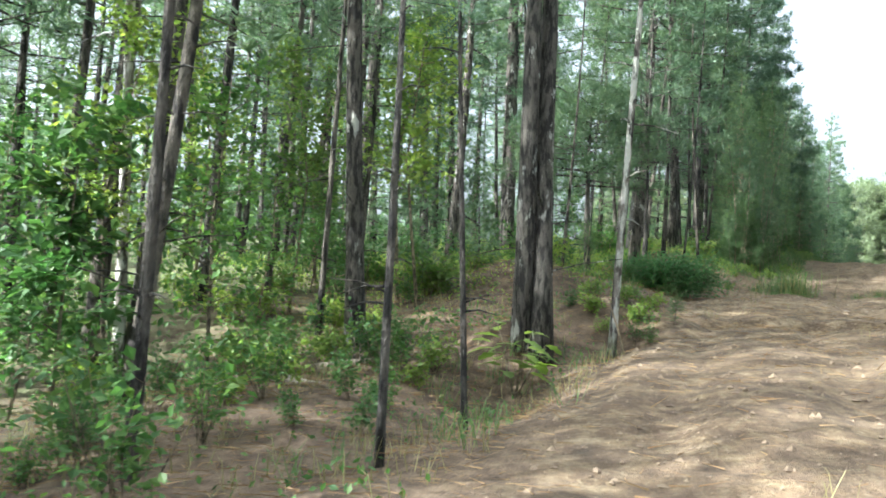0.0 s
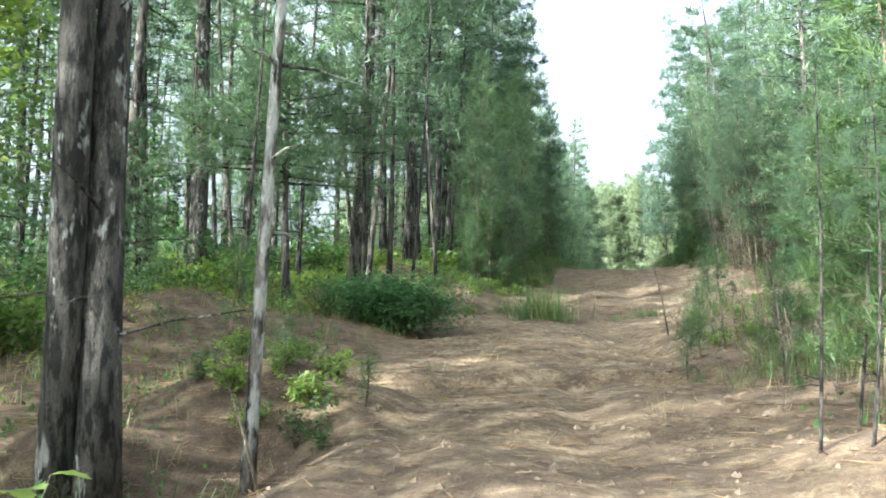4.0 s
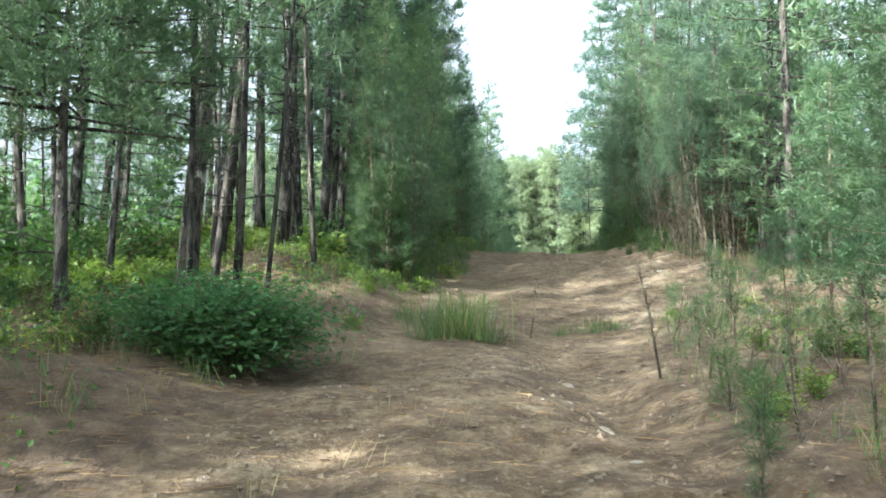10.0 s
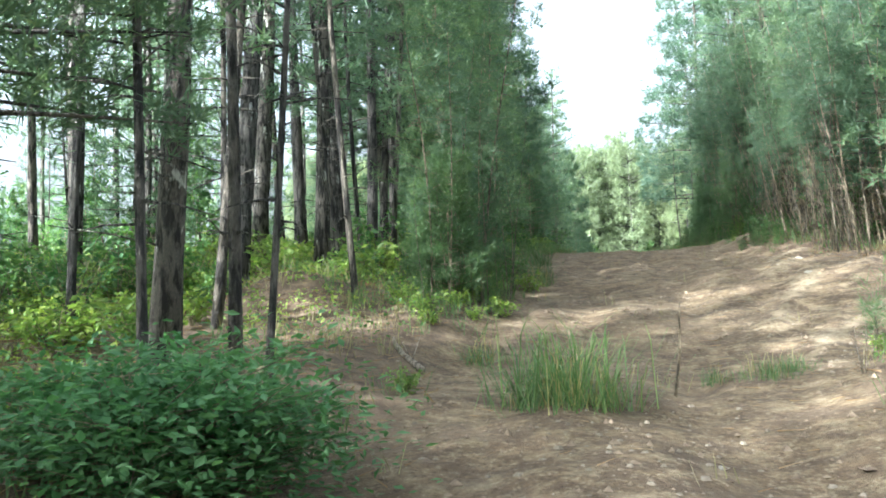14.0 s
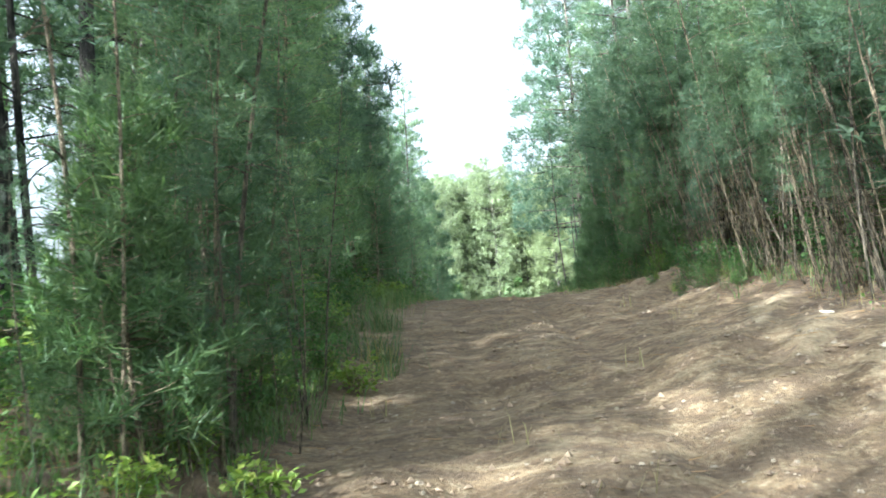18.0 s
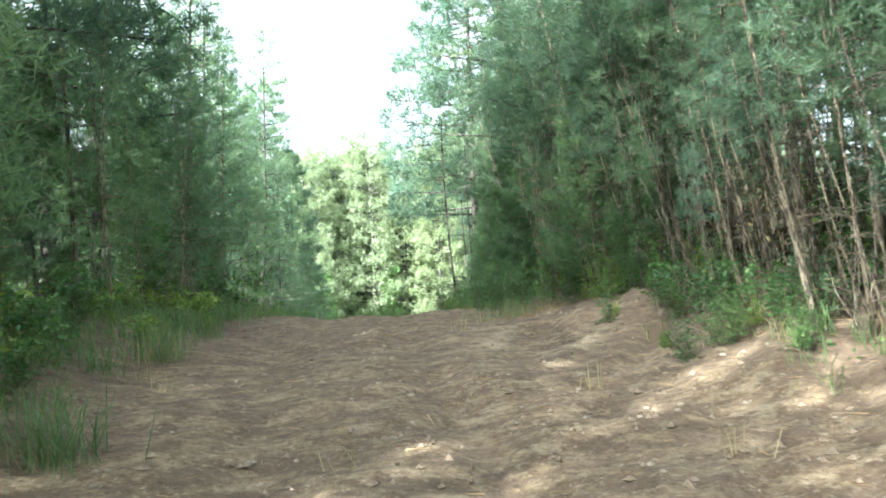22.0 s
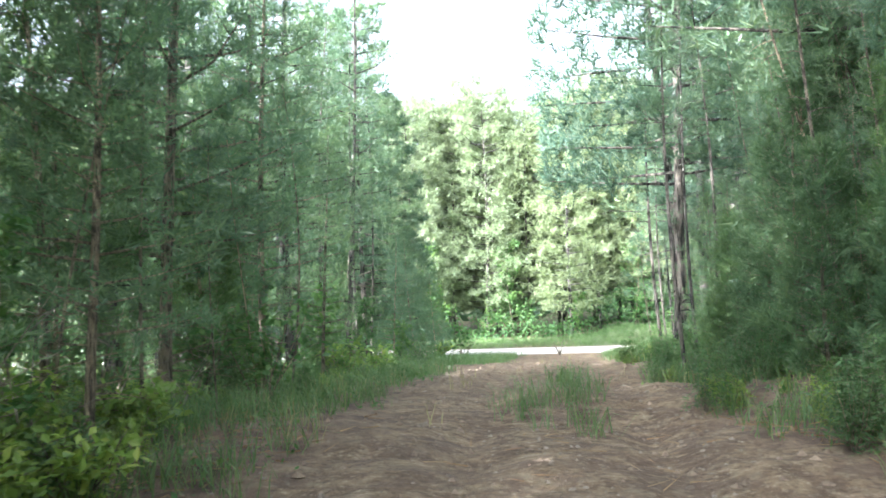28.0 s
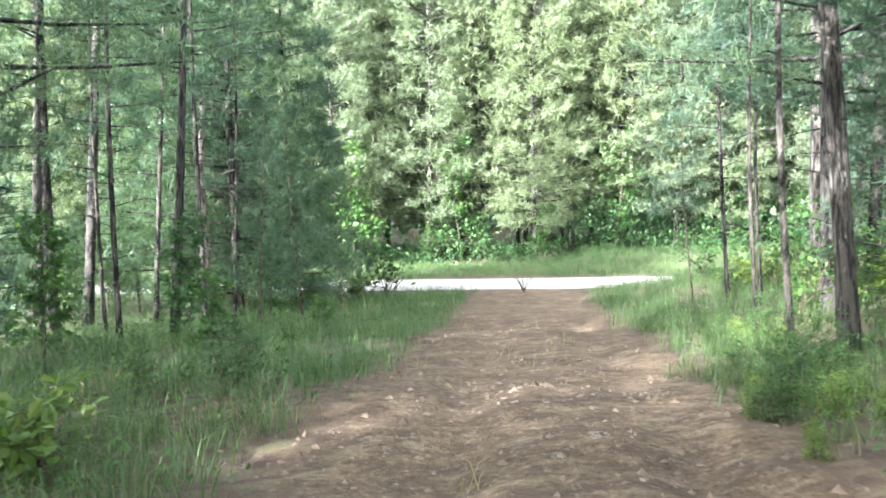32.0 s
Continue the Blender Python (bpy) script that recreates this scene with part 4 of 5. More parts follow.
for k in range(16):
    y = rand.uniform(36.3, 40.5)
    WEED.put(rand.choice((0, 1, 2)), centre_x(y) + rand.uniform(2.0, 3.1), y, rand.uniform(0.6, 1.0), turn())
for k in range(12):
    SHRUB.put(rand.choice((1, 3)), rand.uniform(2.4, 3.5), rand.uniform(35.4, 39.5), rand.uniform(0.5, 0.8), turn())
for k in range(30):
    y = rand.uniform(40, 53)
    WEED.put(rand.randrange(3), centre_x(y) + rand.uniform(1.8, 2.6), y, rand.uniform(0.45, 0.8), turn())
for x, y, i, s in [(10.0, 41.8, 2, 0.5), (10.5, 43.9, 0, 0.5), (11.6, 46.6, 2, 0.5), (0.9, 35.2, 0, 0.7), (-0.6, 36.6, 1, 0.8), (-0.2, 31.6, 2, 0.8)]:
    FINE.put(i, x, y, s, turn())
for k in range(26):
    y = rand.uniform(37.5, 44.5)
    WEED.put(rand.choice((0, 0, 1)), centre_x(y) + rand.uniform(2.4, 4.4), y, rand.uniform(0.75, 1.15), turn())
for x, y, i, s in [(2.8, 37.6, 3, 0.5), (3.85, 45.3, 3, 0.6), (2.7, 43.0, 2, 0.4), (5.2, 47.5, 3, 0.5), (6.4, 56.0, 3, 0.6), (7.6, 60.5, 2, 0.6), (4.8, 54.0, 3, 0.6), (6.8, 52.0, 3, 0.35)]:
    LEAFY.put(i, x, y, s, turn())
for x, y, i, s in [(-5.0, 7.6, 1, 0.75), (-6.0, 9.2, 0, 0.72), (-7.4, 7.4, 1, 0.9), (-8.4, 10.4, 0, 0.9), (-6.6, 1.6, 0, 0.8), (-10.5, 9.0, 1, 1.1)]:
    CANOPY.put(i, x, y, s, turn())
for x, y, i, s in [(1.5, 15.5, 1, 1.0), (1.3, 15.8, 0, 0.9), (1.75, 15.7, 2, 0.9), (3.6, 16.7, 2, 0.6), (3.9, 17.0, 2, 0.6), (3.2, 17.0, 2, 0.5), (0.9, 18.6, 2, 0.8), (2.3, 26.2, 0, 0.7), (2.2, 25.4, 2, 0.9), (3.0, 32.0, 0, 0.8), (2.5, 28.4, 1, 0.7), (3.3, 36.0, 0, 0.8)]:
    CLUMP.put(i, x, y, s, turn())


for k in range(52):
    y = rand.uniform(4.5, 17.5)
    BRUSH.put(rand.randrange(3), centre_x(y) + rand.uniform(2.2, 5.6), y, rand.uniform(0.5, 1.0), turn())
for k in range(26):
    y = rand.uniform(4.5, 18)
    SHRUB.put(rand.randrange(4), centre_x(y) + rand.uniform(2.5, 6.5), y, rand.uniform(0.25, 0.6), turn())
for k in range(18):
    y = rand.uniform(5, 17)
    SEEDLING.put(rand.randrange(3), centre_x(y) + rand.uniform(2.3, 5.2), y, rand.uniform(0.4, 0.75), turn())
for k in range(14):
    y = rand.uniform(26, 43)
    BRUSH.put(rand.randrange(3), centre_x(y) + rand.choice((-1, 1)) * rand.uniform(3.3, 4.8), y, rand.uniform(0.8, 1.5), turn())


for x, y, i, k in [(2.5, 37.4, 0, 2.0), (2.9, 38.3, 2, 1.8), (2.2, 38.8, 1, 2.4), (3.1, 39.4, 0, 1.9), (2.4, 40.2, 2, 2.0), (3.4, 40.9, 1, 2.2), (1.8, 36.6, 2, 2.1), (2.9, 36.9, 1, 1.6)]:
    BRUSH.put(i, x, y, k, turn(), label="bare grey dead brush with brittle side twigs")
for x, y, i, k in [(0.6, 21.0, 3, 0.7), (1.0, 23.0, 0, 0.6), (0.2, 22.0, 0, 0.6)]:
    YOUNG.put(i, x, y, k, turn())


for k in range(48):
    y = rand.uniform(38.5, 50)
    WEED.put(rand.randrange(3), centre_x(y) + rand.uniform(1.35, 2.6), y, rand.uniform(0.35, 0.75), turn())
for x, y, i, k in [(9.6, 40.0, 0, 0.8), (10.2, 41.3, 1, 0.8), (10.4, 39.2, 2, 0.8), (10.9, 42.4, 0, 0.9), (10.5, 43.6, 3, 1.0), (11.4, 40.6, 1, 0.9), (9.4, 38.4, 3, 0.9)]:
    YOUNG.put(i, x, y, k, turn())
for k in range(22):
    y = rand.uniform(25, 37)
    SHRUB.put(rand.choice((0, 2)), centre_x(y) + rand.uniform(5.0, 7.5), y, rand.uniform(0.8, 1.3), turn())
for k in range(8):
    y = rand.uniform(25, 37)
    LEAFY.put(rand.randrange(4), centre_x(y) + rand.uniform(5.5, 8.0), y, rand.uniform(0.4, 0.7), turn())


for x, y, i, k in [(8.7, 33.2, 2, 1.3), (9.2, 34.6, 2, 1.5), (8.9, 35.8, 0, 1.2), (9.7, 36.8, 2, 1.4), (9.3, 32.0, 2, 1.2), (8.6, 30.4, 0, 1.0)]:
    WEED.put(i, x, y, k, turn())
for x, y, i, k in [(9.0, 34.0, 1, 0.8), (9.4, 35.4, 0, 0.9), (9.2, 32.6, 3, 1.0)]:
    YOUNG.put(i, x, y, k, turn())
for k in range(24):
    SHRUB.put(rand.randrange(4), rand.uniform(-6, -1.9), rand.uniform(11.8, 15.6), rand.uniform(0.3, 0.55), turn())
for k in range(8):
    DRY_SHRUB.put(k, rand.uniform(-5.5, -2.2), rand.uniform(11.5, 14.5), rand.uniform(0.25, 0.4), turn(), label="low rust-brown dry fern on the earth bank")
for k in range(12):
    y = rand.uniform(29, 34.5)
    WEED.put(rand.randrange(3), centre_x(y) + rand.uniform(3.0, 3.8), y, rand.uniform(0.35, 0.6), turn())


# ---- the dark bush and single plants by the track ----
def round_bush():
    root = broadleaf(77, "bush", "dense green rounded bush at the foot of the bank", 1.0, 0.010, 1.45, 34, 11, 44, 0.056, 0.026, DARK_LEAF, SAPLING_BARK, start=0.1, category="bush", dome=0.75)
    root.matrix_basis = pose(-1.15, 13.3, height(-1.15, 13.3) - 0.05) @ Matrix.Diagonal((1.6, 1.45, 1.1, 1))


round_bush()


def big_leaf_plant():
    root = tagged(new("leafy_plant"), "small plant with large pale yellow-green leaves", "plant")
    rnd = random.Random(5)
    for k in range(5):
        a = k * 1.3
        top = Vector((math.cos(a) * 0.36, math.sin(a) * 0.36, 0.7 + 0.12 * (k % 3)))
        v, f = tube([(0, 0, 0), top * 0.5 + Vector((0.02, 0, 0.05)), top], [0.009, 0.007, 0.003], 5)
        part("stem", mesh_from("stem", v, f, SAPLING_BARK, True), root)
        for j in range(6):
            b = a + rnd.uniform(-1.6, 1.6)
            u = 0.5 + 0.1 * j
            ln = rnd.uniform(0.22, 0.34)
            lobes = ((0, 0), (0.18, 0.16), (0.34, 0.13), (0.5, 0.27), (0.66, 0.16), (0.84, 0.17), (1.0, 0))
            edge = [(p, w) for p, w in lobes] + [(p, -w) for p, w in reversed(lobes[1:-1])]
            v = [(p * ln, w * ln * 1.15, 0.10 * abs(w) * ln - 0.45 * ln * p * p) for p, w in edge] + [(p * ln, 0, -0.45 * ln * p * p) for p in (0.34, 0.66)]
            f = [(0, 1, 12), (1, 2, 12), (2, 3, 12), (3, 13, 12), (3, 4, 13), (4, 5, 13), (5, 6, 13), (6, 7, 13), (7, 8, 13), (8, 9, 13), (9, 12, 13), (9, 10, 12), (10, 11, 12), (11, 0, 12)]
            leaf = part("leaf", mesh_from("leaf", v, f, YELLOWISH), root)
            leaf.matrix_basis = Matrix.Translation(top * u) @ Matrix.Rotation(b, 4, "Z") @ Matrix.Rotation(rnd.uniform(-0.5, 0.2), 4, "Y") @ Matrix.Rotation(rnd.uniform(-0.4, 0.4), 4, "X")
    root.matrix_basis = pose(-2.3, 3.75, height(-2.3, 3.75) - 0.03)


big_leaf_plant()
THIN = Kind(lambda i: pine(300 + i, "slim_sapling", "slim dark sapling trunk with few twigs beside the track", (7.5, 8.5, 5.2)[i], (0.034, 0.042, 0.024)[i],
                           (4.2, 4.6, 2.6)[i], 1.0, 0.4, 16, 12, 0.2, 0.012, 12, NEEDLES, (PINE_BARK, PALE_BARK, SAPLING_BARK)[i], bend=0.2, dead=9, category="sapling", split=True), 3, "slim saplings")
for x, y, i, s, lean in [(-2.4, 2.0, 0, 1.0, (-2, 0)), (-2.1, -1.1, 0, 0.9, (-2.5, 0)), (-1.38, 5.6, 1, 1.25, (-1.0, 0)), (3.75, 8.4, 2, 0.6, (-5, 0)),
                         (3.6, 10.4, 2, 0.5, (-7, 2)), (-3.4, 12.4, 0, 1.0, (1, 1)), (-6.9, 2.2, 1, 1.3, (1, 0)), (9.7, 43.4, 0, 0.8, (-2, 0)), (11.2, 45.5, 0, 0.9, (-1, 0)), (10.95, 45.7, 0, 0.8, (-3, 0)), (11.9, 48.0, 2, 1.0, (-2, 0)), (2.6, 4.5, 0, 0.36, (0, 0)), (2.8, 4.2, 0, 0.33, (3, 0)), (3.0, 4.9, 0, 0.36, (5, 0)), (15.1, 55.1, 0, 0.9, (-1, 0)), (14.6, 56.3, 2, 1.1, (0, 0)),
                         (12.2, 50.0, 0, 1.0, (-2, 1)), (13.4, 52.5, 0, 0.8, (-3, 0))]:
    THIN.put(i, x, y, s, turn(), lean, label="slim pale-barked sapling, trunk white with lichen and painted-in sun" if i == 1 else "")
# ---- gravel road ----
v, f = [], []
side = Vector((-ROAD_WAY.y, ROAD_WAY.x))
for i in range(61):
    p = ROAD_AT + ROAD_WAY * ((i - 30) * 2.5)
    for w, dz in ((-1.7, -0.10), (-1.4, 0.05), (0, 0.10), (1.4, 0.05), (1.7, -0.10)):
        q = p + side * w
        v.append((q.x, q.y, 2.55 + dz))
f = [(i * 5 + k, (i + 1) * 5 + k, (i + 1) * 5 + k + 1, i * 5 + k + 1) for i in range(60) for k in range(4)]
tagged(new("road", mesh_from("road", v, f, GRAVEL, True)), "pale gravel road crossing the end of the track", "road", kind="structure")


# ---- what nobody could count ----
def scatter(seed, n, xr, yr, keep):
    """Random feet on the ground where keep(d, x, y) beats a random number."""
    rnd = random.Random(seed)
    out = []
    while len(out) < n:
        x, y = rnd.uniform(*xr), rnd.uniform(*yr)
        if keep(x - centre_x(y), x, y) > rnd.random():
            out.append((x, y, height(x, y)))
    return np.array(out)


def patch(x, y, scale, seed):
    return noise.noise(Vector((x * scale, y * scale, seed))) * 0.5 + 0.5


def off_track(d, x, y):
    half = (1.7 if d < 0 else 2.3) if y < 17 else (2.4 if d < 0 else 3.5) if y < 34 else 2.0 if y < 38 else (1.8 if d < 0 else 1.4)
    return fade(abs(d), half * 0.85, half * 1.4)


def herb_keep(d, x, y):
    return off_track(d, x, y) * fade(patch(x, y, 0.55, 3), 0.36, 0.54) * (1.0 if d < 0 else 0.6)


rng = np.random.default_rng(21)
def leafy_floor(name, label, seed, n, mat, keep, xr, yr, leaf, top):
    feet = scatter(seed, n, xr, yr, keep)
    feet = np.repeat(feet, 6, 0) + rng.normal(0, 0.10, (6 * n, 3)) * [1, 1, 0]
    swell = np.array([0.3 + 0.9 * fade(patch(x, y, 0.4, 5), 0.3, 0.7) for x, y, z in feet])
    feet[:, 2] += rng.uniform(0.02, top, 6 * n) * swell
    v, f = leaf_blades(rng, feet, rng.normal(0, 0.7, (6 * n, 3)), leaf, leaf * 0.55, 0.1)
    tagged(new(name, mesh_from(name, v, f, mat)), label, "undergrowth", kind="stuff")


leafy_floor("undergrowth", "low green leafy herbs over the forest floor", 31, 9500, BROAD, herb_keep, (-16, 14), (-4, 64), 0.062, 0.32)
leafy_floor("herbs", "yellow-green herbs between the pine trunks, colour lifted for sun", 32, 7000, YELLOWISH,
            lambda d, x, y: fade(-d, 3.0, 4.2) * fade(patch(x, y, 0.5, 27), 0.38, 0.6) * fade(y, 6, 11), (-14, 4), (6, 40), 0.066, 0.36)
leafy_floor("roadside_thicket", "sunlit leafy thicket along the far side of the gravel road", 33, 3400, BROAD,
            lambda d, x, y: 1 - fade(abs(road_dist(x, y) - 8.0), 1.2, 2.2), (-14, 40), (62, 92), 0.17, 1.9)


def grass_keep(d, x, y):
    side_strip = off_track(d, x, y) * (1 - fade(abs(d), 3.2, 6.0))
    k = side_strip * fade(patch(x, y, 0.4, 8), 0.40, 0.6) * ((0.12 if d < 0 else 0.6) if y < 20 else 0.8)
    k += 0.7 * fade(y, 43, 47) * fade(-d, 1.6, 2.6) * (1 - fade(-d, 6, 9)) + 0.6 * fade(y, 40, 44) * fade(d, 1.7, 2.6) * (1 - fade(d, 5, 7))
    k += 0.55 * fade(y, 38.5, 40) * (1 - fade(y, 43, 45)) * (1 - fade(abs(d), 0.2, 0.75))
    k += 0.7 * fade(-d, 1.9, 2.4) * (1 - fade(-d, 3.0, 4.2)) * fade(y, 18.5, 21)
    k += 1.0 * (1 - fade(abs(road_dist(x, y) - 4.6), 1.4, 3.2))
    return 0 if abs(road_dist(x, y)) < 2.3 else min(1, k)


def clumped(feet, per, spread):
    many = np.repeat(feet, per, 0)
    return many + rng.normal(0, spread, many.shape) * [1, 1, 0]


feet = clumped(scatter(41, 6400, (-6, 34), (-3, 78), grass_keep), 13, 0.09)
v, f = grass_blades(rng, feet, 0.36, 0.0085, 1.25)
tagged(new("grass", mesh_from("grass", v, f, GRASS)), "green grass along the edges of the track", "grass", kind="stuff")
feet = clumped(scatter(43, 2200, (-8, 14), (-6, 62), lambda d, x, y: off_track(d, x, y) * fade(patch(x, y, 0.5, 15), 0.4, 0.6) * (1 - fade(abs(d), 5, 9)) + 0.03), 6, 0.09)
v, f = grass_blades(rng, feet, 0.26, 0.008, 0.9)
tagged(new("dry_grass", mesh_from("dry_grass", v, f, DRY_GRASS)), "dry straw-coloured grass stalks beside the track", "grass", kind="stuff")
feet = scatter(47, 52000, (-8, 9), (-6, 40), lambda d, x, y: (0.25 if y < 12 else 0.05) + 0.75 * off_track(d, x, y))
v, f = tufts(rng, feet + [[0, 0, 0.015]], np.tile([0.0, 0.0, 0.06], (len(feet), 1)) + rng.normal(0, 1, (len(feet), 3)) * [1, 1, 0.05], 1, 0.2, 0.009, 0.05)
tagged(new("pine_litter", mesh_from("pine_litter", v, f, STRAW)), "fallen reddish-brown pine needles and twigs", "litter", kind="stuff")


def woods():
    """The woods round about, too far off to tell trees apart."""
    rng = np.random.default_rng(91)
    n = 26000
    a = rng.uniform(0, 2 * math.pi, n)
    r = 1 + rng.uniform(0, 0.25, n)
    x, y = 8 + 44 * r * np.cos(a), 34 + 68 * r * np.sin(a)
    crown = 9.5 + 3 * np.sin(a * 23) + 2 * np.sin(a * 61 + 1)
    z = 1.5 + np.maximum(3, crown) * rng.uniform(0, 1, n) ** 0.8
    return tufts(rng, np.stack([x, y, z], 1), np.tile([0, 0, 0.4], (n, 1)), 2, 1.3, 0.5)


tagged(new("far_woods", mesh_from("far_woods", *woods(), NEEDLES)), "hazy green woods around the clearing, seen between trunks", "woods", kind="stuff")


# ---- stones, logs, sticks ----
def lump(seed, name, label, size, mat, category):
    bm = bmesh.new()
    bmesh.ops.create_icosphere(bm, subdivisions=2, radius=0.5)
    for v in bm.verts:
        v.co *= 1 + 0.35 * noise.noise(v.co * 2.2 + Vector((seed * 3.1, 0, 0)))
        v.co = Vector((v.co.x * size[0], v.co.y * size[1], v.co.z * size[2]))
    m = bpy.data.meshes.new(name)
    bm.to_mesh(m)
    bm.free()
    m.materials.append(mat)
    return tagged(new(name, m), label, category)


def stone_kind(i):
    return lump(i, "clod", "brown clod of dried clay lying on the track", ((0.14, 0.11, 0.07), (0.20, 0.15, 0.10), (0.10, 0.08, 0.06))[i], CLOD, "clod")


STONES = Kind(stone_kind, 3, "clods on the track")
for k in range(280):
    y = rand.uniform(3, 50)
    STONES.put(rand.randrange(3), centre_x(y) + rand.gauss(0.8, 1.6), y, rand.uniform(0.3, 0.9), turn(), sink=0.025)
PALE = Kind(lambda i: lump(20 + i, "stone", "pale flat sandstone at the lip of a washed-out rut", ((0.34, 0.2, 0.10), (0.24, 0.16, 0.09))[i], STONE, "stone"), 2, "pale stones by the rut")
for x, y, i, s in [(2.35, 10.2, 0, 0.8), (2.4, 11.4, 1, 1.0), (2.3, 12.6, 0, 0.9), (2.5, 13.4, 1, 1.0), (2.35, 14.2, 0, 0.8), (6.3, 22.5, 1, 1.0), (6.8, 24.2, 0, 0.8), (2.6, 12.0, 1, 0.7), (7.2, 26.4, 1, 0.8)]:
    PALE.put(i, x, y, s, turn(), sink=0.03)
slab = lump(9, "flat_stone", "flat pale stone slab half sunk in pine straw", (0.62, 0.36, 0.10), STONE, "stone")
slab.matrix_basis = pose(-4.3, 1.8, height(-4.3, 1.8) + 0.02, 8, 6, 30)


def log(seed, x, y, length, radius, heading, label):
    rnd = random.Random(seed)
    root = tagged(new("fallen_log"), label, "log")
    pts = [Vector((length * (u - 0.5), 0.04 * math.sin(5 * u + seed), 0)) for u in (0, 0.25, 0.5, 0.75, 1)]
    v, f = tube(pts, [radius * (1 - 0.12 * i) for i in range(5)], 9, rnd, 0.1)
    part("bole", mesh_from("bole", v, f, DEAD_WOOD, True), root)
    for k in range(3):
        u = rnd.uniform(0.2, 0.9)
        q = Vector((length * (u - 0.5), 0, 0))
        v, f = tube([q, q + Vector((0.1, rnd.uniform(-0.3, 0.3), rnd.uniform(0.15, 0.35)))], [radius * 0.25, radius * 0.08], 5)
        part("branch_stub", mesh_from("branch_stub", v, f, DEAD_WOOD, True), root)
    a, b = Vector((x, y)), Vector((math.cos(heading), math.sin(heading))) * length / 2
    z0, z1 = height(x - b.x, y - b.y), height(x + b.x, y + b.y)
    root.matrix_basis = Matrix.Translation((x, y, (z0 + z1) / 2 + radius * 0.7)) @ Matrix.Rotation(heading, 4, "Z") @ Matrix.Rotation(-math.atan2(z1 - z0, length), 4, "Y")


log(1, -4.4, 3.4, 0.9, 0.075, 0.7, "short weathered grey log lying in pine straw")
log(2, -4.8, 12.6, 2.4, 0.06, 1.2, "thin fallen branch on the earth bank")
log(3, 4.6, 8.0, 1.9, 0.035, 2.6, "grey dead branch lying beside the track")
log(4, 5.3, 16.6, 1.4, 0.03, 0.3, "grey dead branch lying beside the track")
log(5, 0.0, 18.2, 1.2, 0.035, 1.9, "thin fallen branch under the saplings")


def dead_stick(x, y, length, lean, label="bare dark dead stick standing in the sand"):
    rnd = random.Random(int(x * 100))
    root = tagged(new("dead_stick"), label, "stick")
    v, f = tube([(0, 0, 0), (0.02, 0, length * 0.5), (0.0, 0.03, length)], [0.016, 0.012, 0.005], 6)
    part("shaft", mesh_from("shaft", v, f, SAPLING_BARK, True), root)
    for k in range(3):
        z = length * rnd.uniform(0.3, 0.9)
        a = rnd.uniform(0, 6.28)
        v, f = tube([(0.01, 0, z), (0.2 * math.cos(a), 0.2 * math.sin(a), z + 0.12)], [0.006, 0.002], 4)
        part("twig", mesh_from("twig", v, f, SAPLING_BARK, True), root)
    root.matrix_basis = pose(x, y, height(x, y) - 0.05, 0, lean, 0)


for k in range(26):
    y = rand.uniform(6.5, 18)
    dead_stick(centre_x(y) + rand.uniform(2.4, 4.6), y, rand.uniform(0.4, 0.9), rand.uniform(-16, 16), "thin dry stalk standing in the sand")
for x, y, ln, lean in [(3.38, 12.95, 1.3, -11), (3.75, 12.6, 0.9, 4), (3.9, 9.9, 1.1, -3), (4.25, 9.2, 1.2, 8), (4.1, 11.6, 0.8, -14), (2.55, 16.2, 0.9, 6), (-1.1, 4.9, 0.9, -18), (3.6, 7.6, 1.0, 12)]:
    dead_stick(x, y, ln, lean)


def dead_tree():
    root = tagged(new("dead_tree"), "broken dead trunk with jagged bare branches among the pines", "tree")
    rnd = random.Random(64)
    v, f = tube([(0, 0, 0), (0.05, 0, 1.6), (0.0, 0.05, 3.2), (0.1, 0, 4.9)], [0.13, 0.11, 0.09, 0.05], 9, rnd, 0.1)
    part("trunk", mesh_from("trunk", v, f, DEAD_WOOD, True), root)
    for k in range(9):
        z, a, ln = rnd.uniform(2.2, 4.8), rnd.uniform(-0.9, 1.4), rnd.uniform(0.6, 1.9)
        p0 = Vector((0.02, 0, z))
        p2 = p0 + Vector((math.cos(a) * ln, math.sin(a) * ln, rnd.uniform(-0.35, 0.2) * ln))
        v, f = tube([p0, (p0 + p2) / 2 + Vector((0, 0, 0.12)), p2], [0.03, 0.02, 0.008], 5)
        part("branch", mesh_from("branch", v, f, DEAD_WOOD, True), root)
    root.matrix_basis = pose(6.3, 61.9, height(6.3, 61.9) - 0.05)


dead_tree()


def roadside_twigs():
    root = tagged(new("dead_shrub"), "small dark leafless shrub at the edge of the gravel road", "shrub")
    rnd = random.Random(8)
    for k in range(9):
        a = k * 0.7
        v, f = tube([(0, 0, 0), (0.15 * math.cos(a), 0.15 * math.sin(a), 0.3), (0.36 * math.cos(a), 0.3 * math.sin(a), 0.5 + 0.15 * rnd.random())], [0.02, 0.013, 0.005], 5)
        part("twig", mesh_from("twig", v, f, SAPLING_BARK, True), root)
    root.matrix_basis = pose(15.5, 68.6, height(15.5, 68.6) - 0.02)


roadside_twigs()


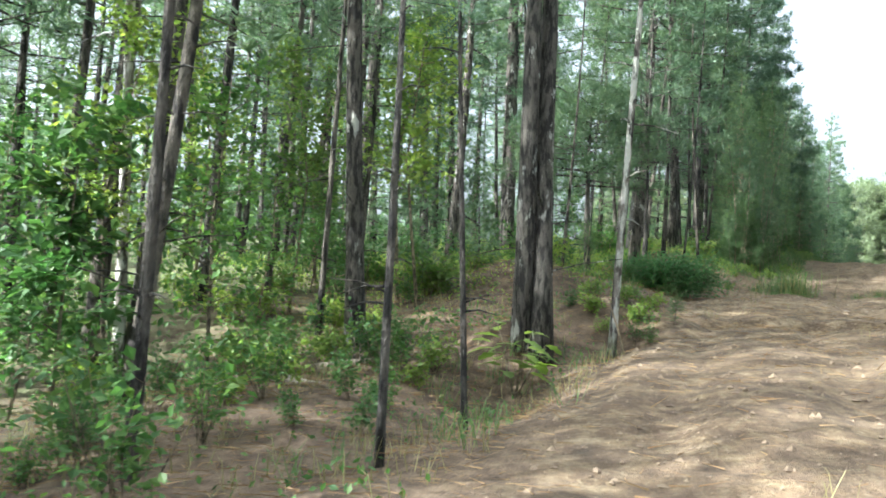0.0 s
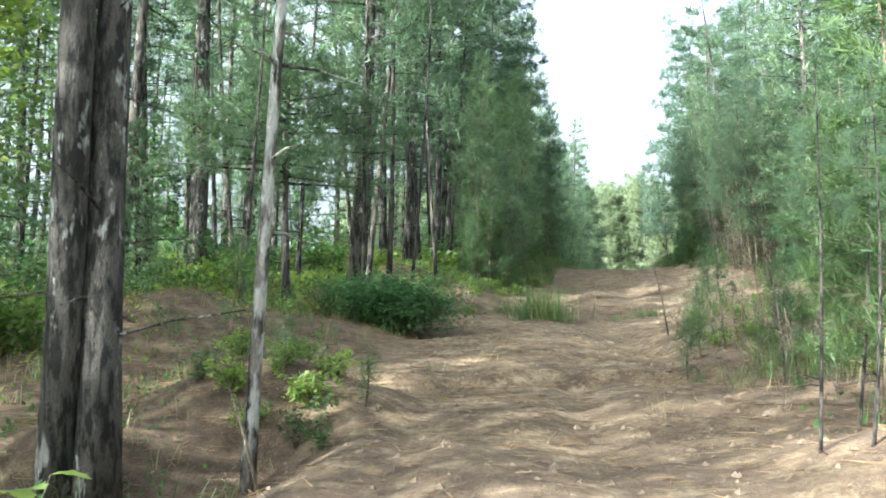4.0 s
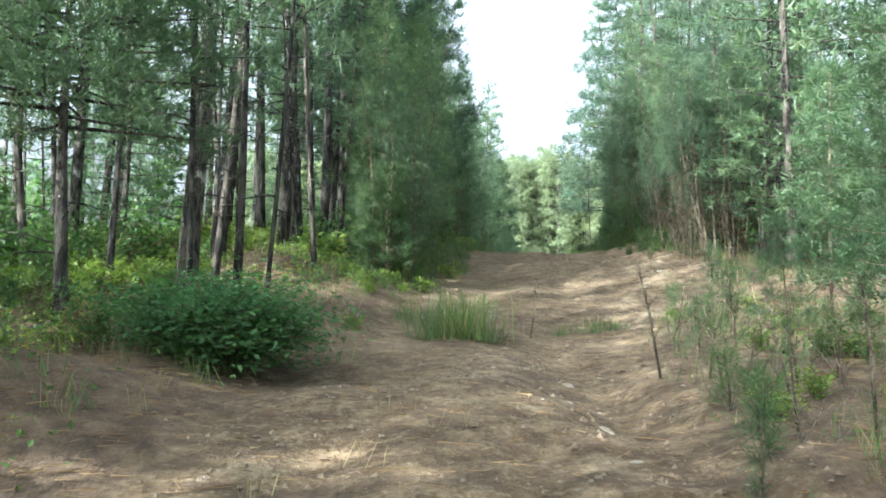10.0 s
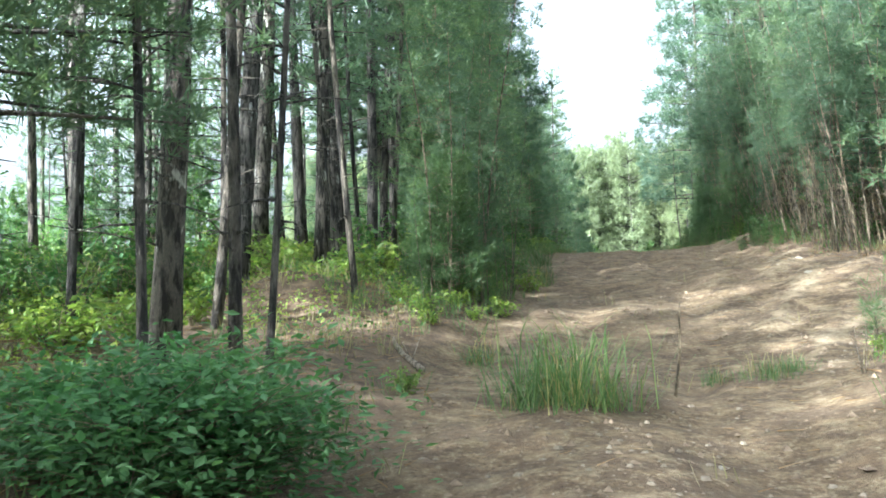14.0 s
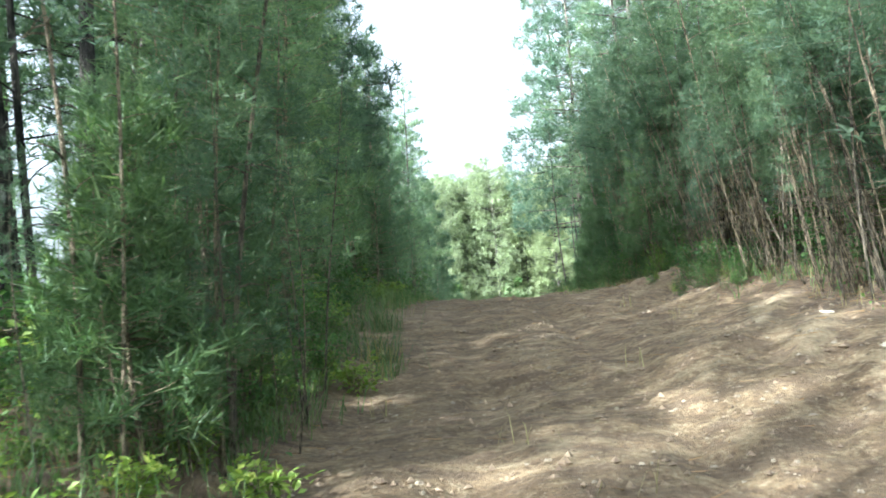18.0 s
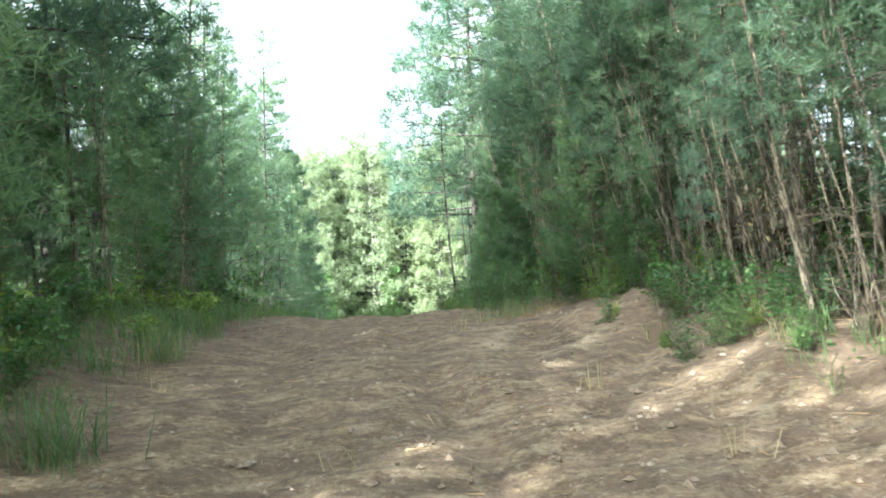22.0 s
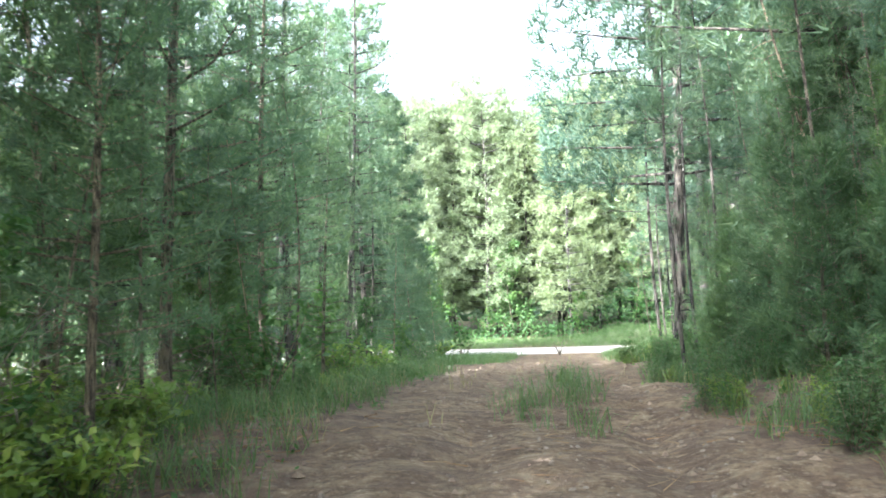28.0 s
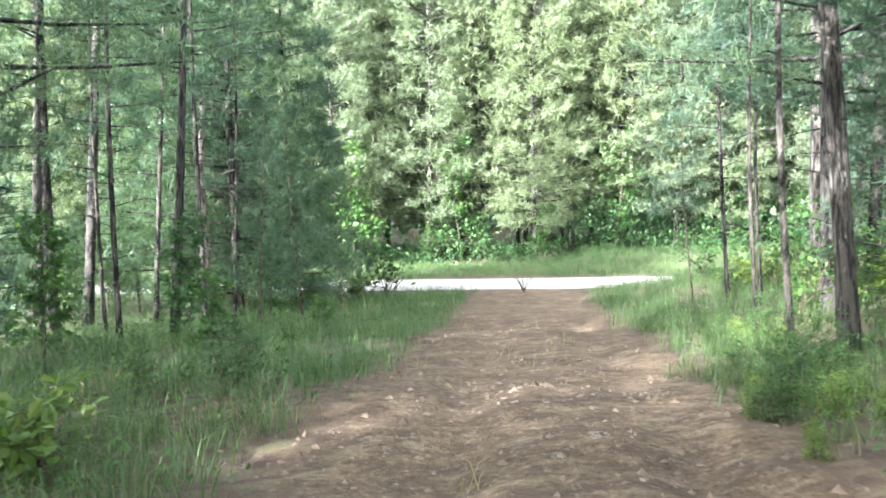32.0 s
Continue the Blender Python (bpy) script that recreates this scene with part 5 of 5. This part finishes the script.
# crumbs of clay and small stones, too many to count
def crumbs():
    rng = np.random.default_rng(71)
    feet = scatter(72, 15000, (-3, 12), (-4, 62), lambda d, x, y: 1 - 0.8 * off_track(d, x, y))
    n = len(feet)
    r = (0.006 + 0.04 * rng.uniform(0, 1, (n, 1, 1)) ** 3) * rng.uniform(0.6, 1.4, (n, 1, 3)) * [1, 1, 0.7]
    shape = np.array([[1, 0, 0], [0, 1, 0], [-1, 0, 0], [0, -1, 0], [0, 0, 1], [0, 0, -1]], float)[None]
    a = rng.uniform(0, 6.28, n)
    c, s = np.cos(a)[:, None], np.sin(a)[:, None]
    v = shape * r * rng.uniform(0.75, 1.25, (n, 6, 1))
    v = np.stack([v[..., 0] * c - v[..., 1] * s, v[..., 0] * s + v[..., 1] * c, v[..., 2]], -1) + feet[:, None]
    f = np.array([[0, 1, 4], [1, 2, 4], [2, 3, 4], [3, 0, 4], [1, 0, 5], [2, 1, 5], [3, 2, 5], [0, 3, 5]])
    return v.reshape(-1, 3), (np.arange(n)[:, None, None] * 6 + f[None]).reshape(-1, 3)


def pebble_bed():
    rng = np.random.default_rng(73)
    feet = scatter(74, 4200, (-1, 12), (8, 50), lambda d, x, y: (1 - off_track(d, x, y)) * fade(patch(x, y, 0.7, 44), 0.38, 0.6))
    n = len(feet)
    r = (0.006 + 0.026 * rng.uniform(0, 1, (n, 1, 1)) ** 3) * rng.uniform(0.6, 1.4, (n, 1, 3)) * [1, 1, 0.6]
    a = rng.uniform(0, 6.28, (n, 6)) * 0.12 + np.arange(6) * 1.047
    ring = np.stack([np.cos(a), np.sin(a), 0 * a], -1)
    v = np.concatenate([ring, ring * 0.55 + [0, 0, 0.9]], 1) * r * rng.uniform(0.8, 1.2, (n, 12, 1)) + feet[:, None]
    sides = [[k, (k + 1) % 6, 6 + (k + 1) % 6, 6 + k] for k in range(6)] + [[6, 7, 8, 9], [6, 9, 10, 11]]
    return v.reshape(-1, 3), (np.arange(n)[:, None, None] * 12 + np.array(sides)[None]).reshape(-1, 4)


tagged(new("pebbles", mesh_from("pebbles", *pebble_bed(), PEBBLE)), "pale flat pebbles pressed into the dirt track", "pebbles", kind="stuff")
tagged(new("crumbs", mesh_from("crumbs", *crumbs(), CLOD)), "small clay crumbs and pebbles strewn over the track", "pebbles", kind="stuff")
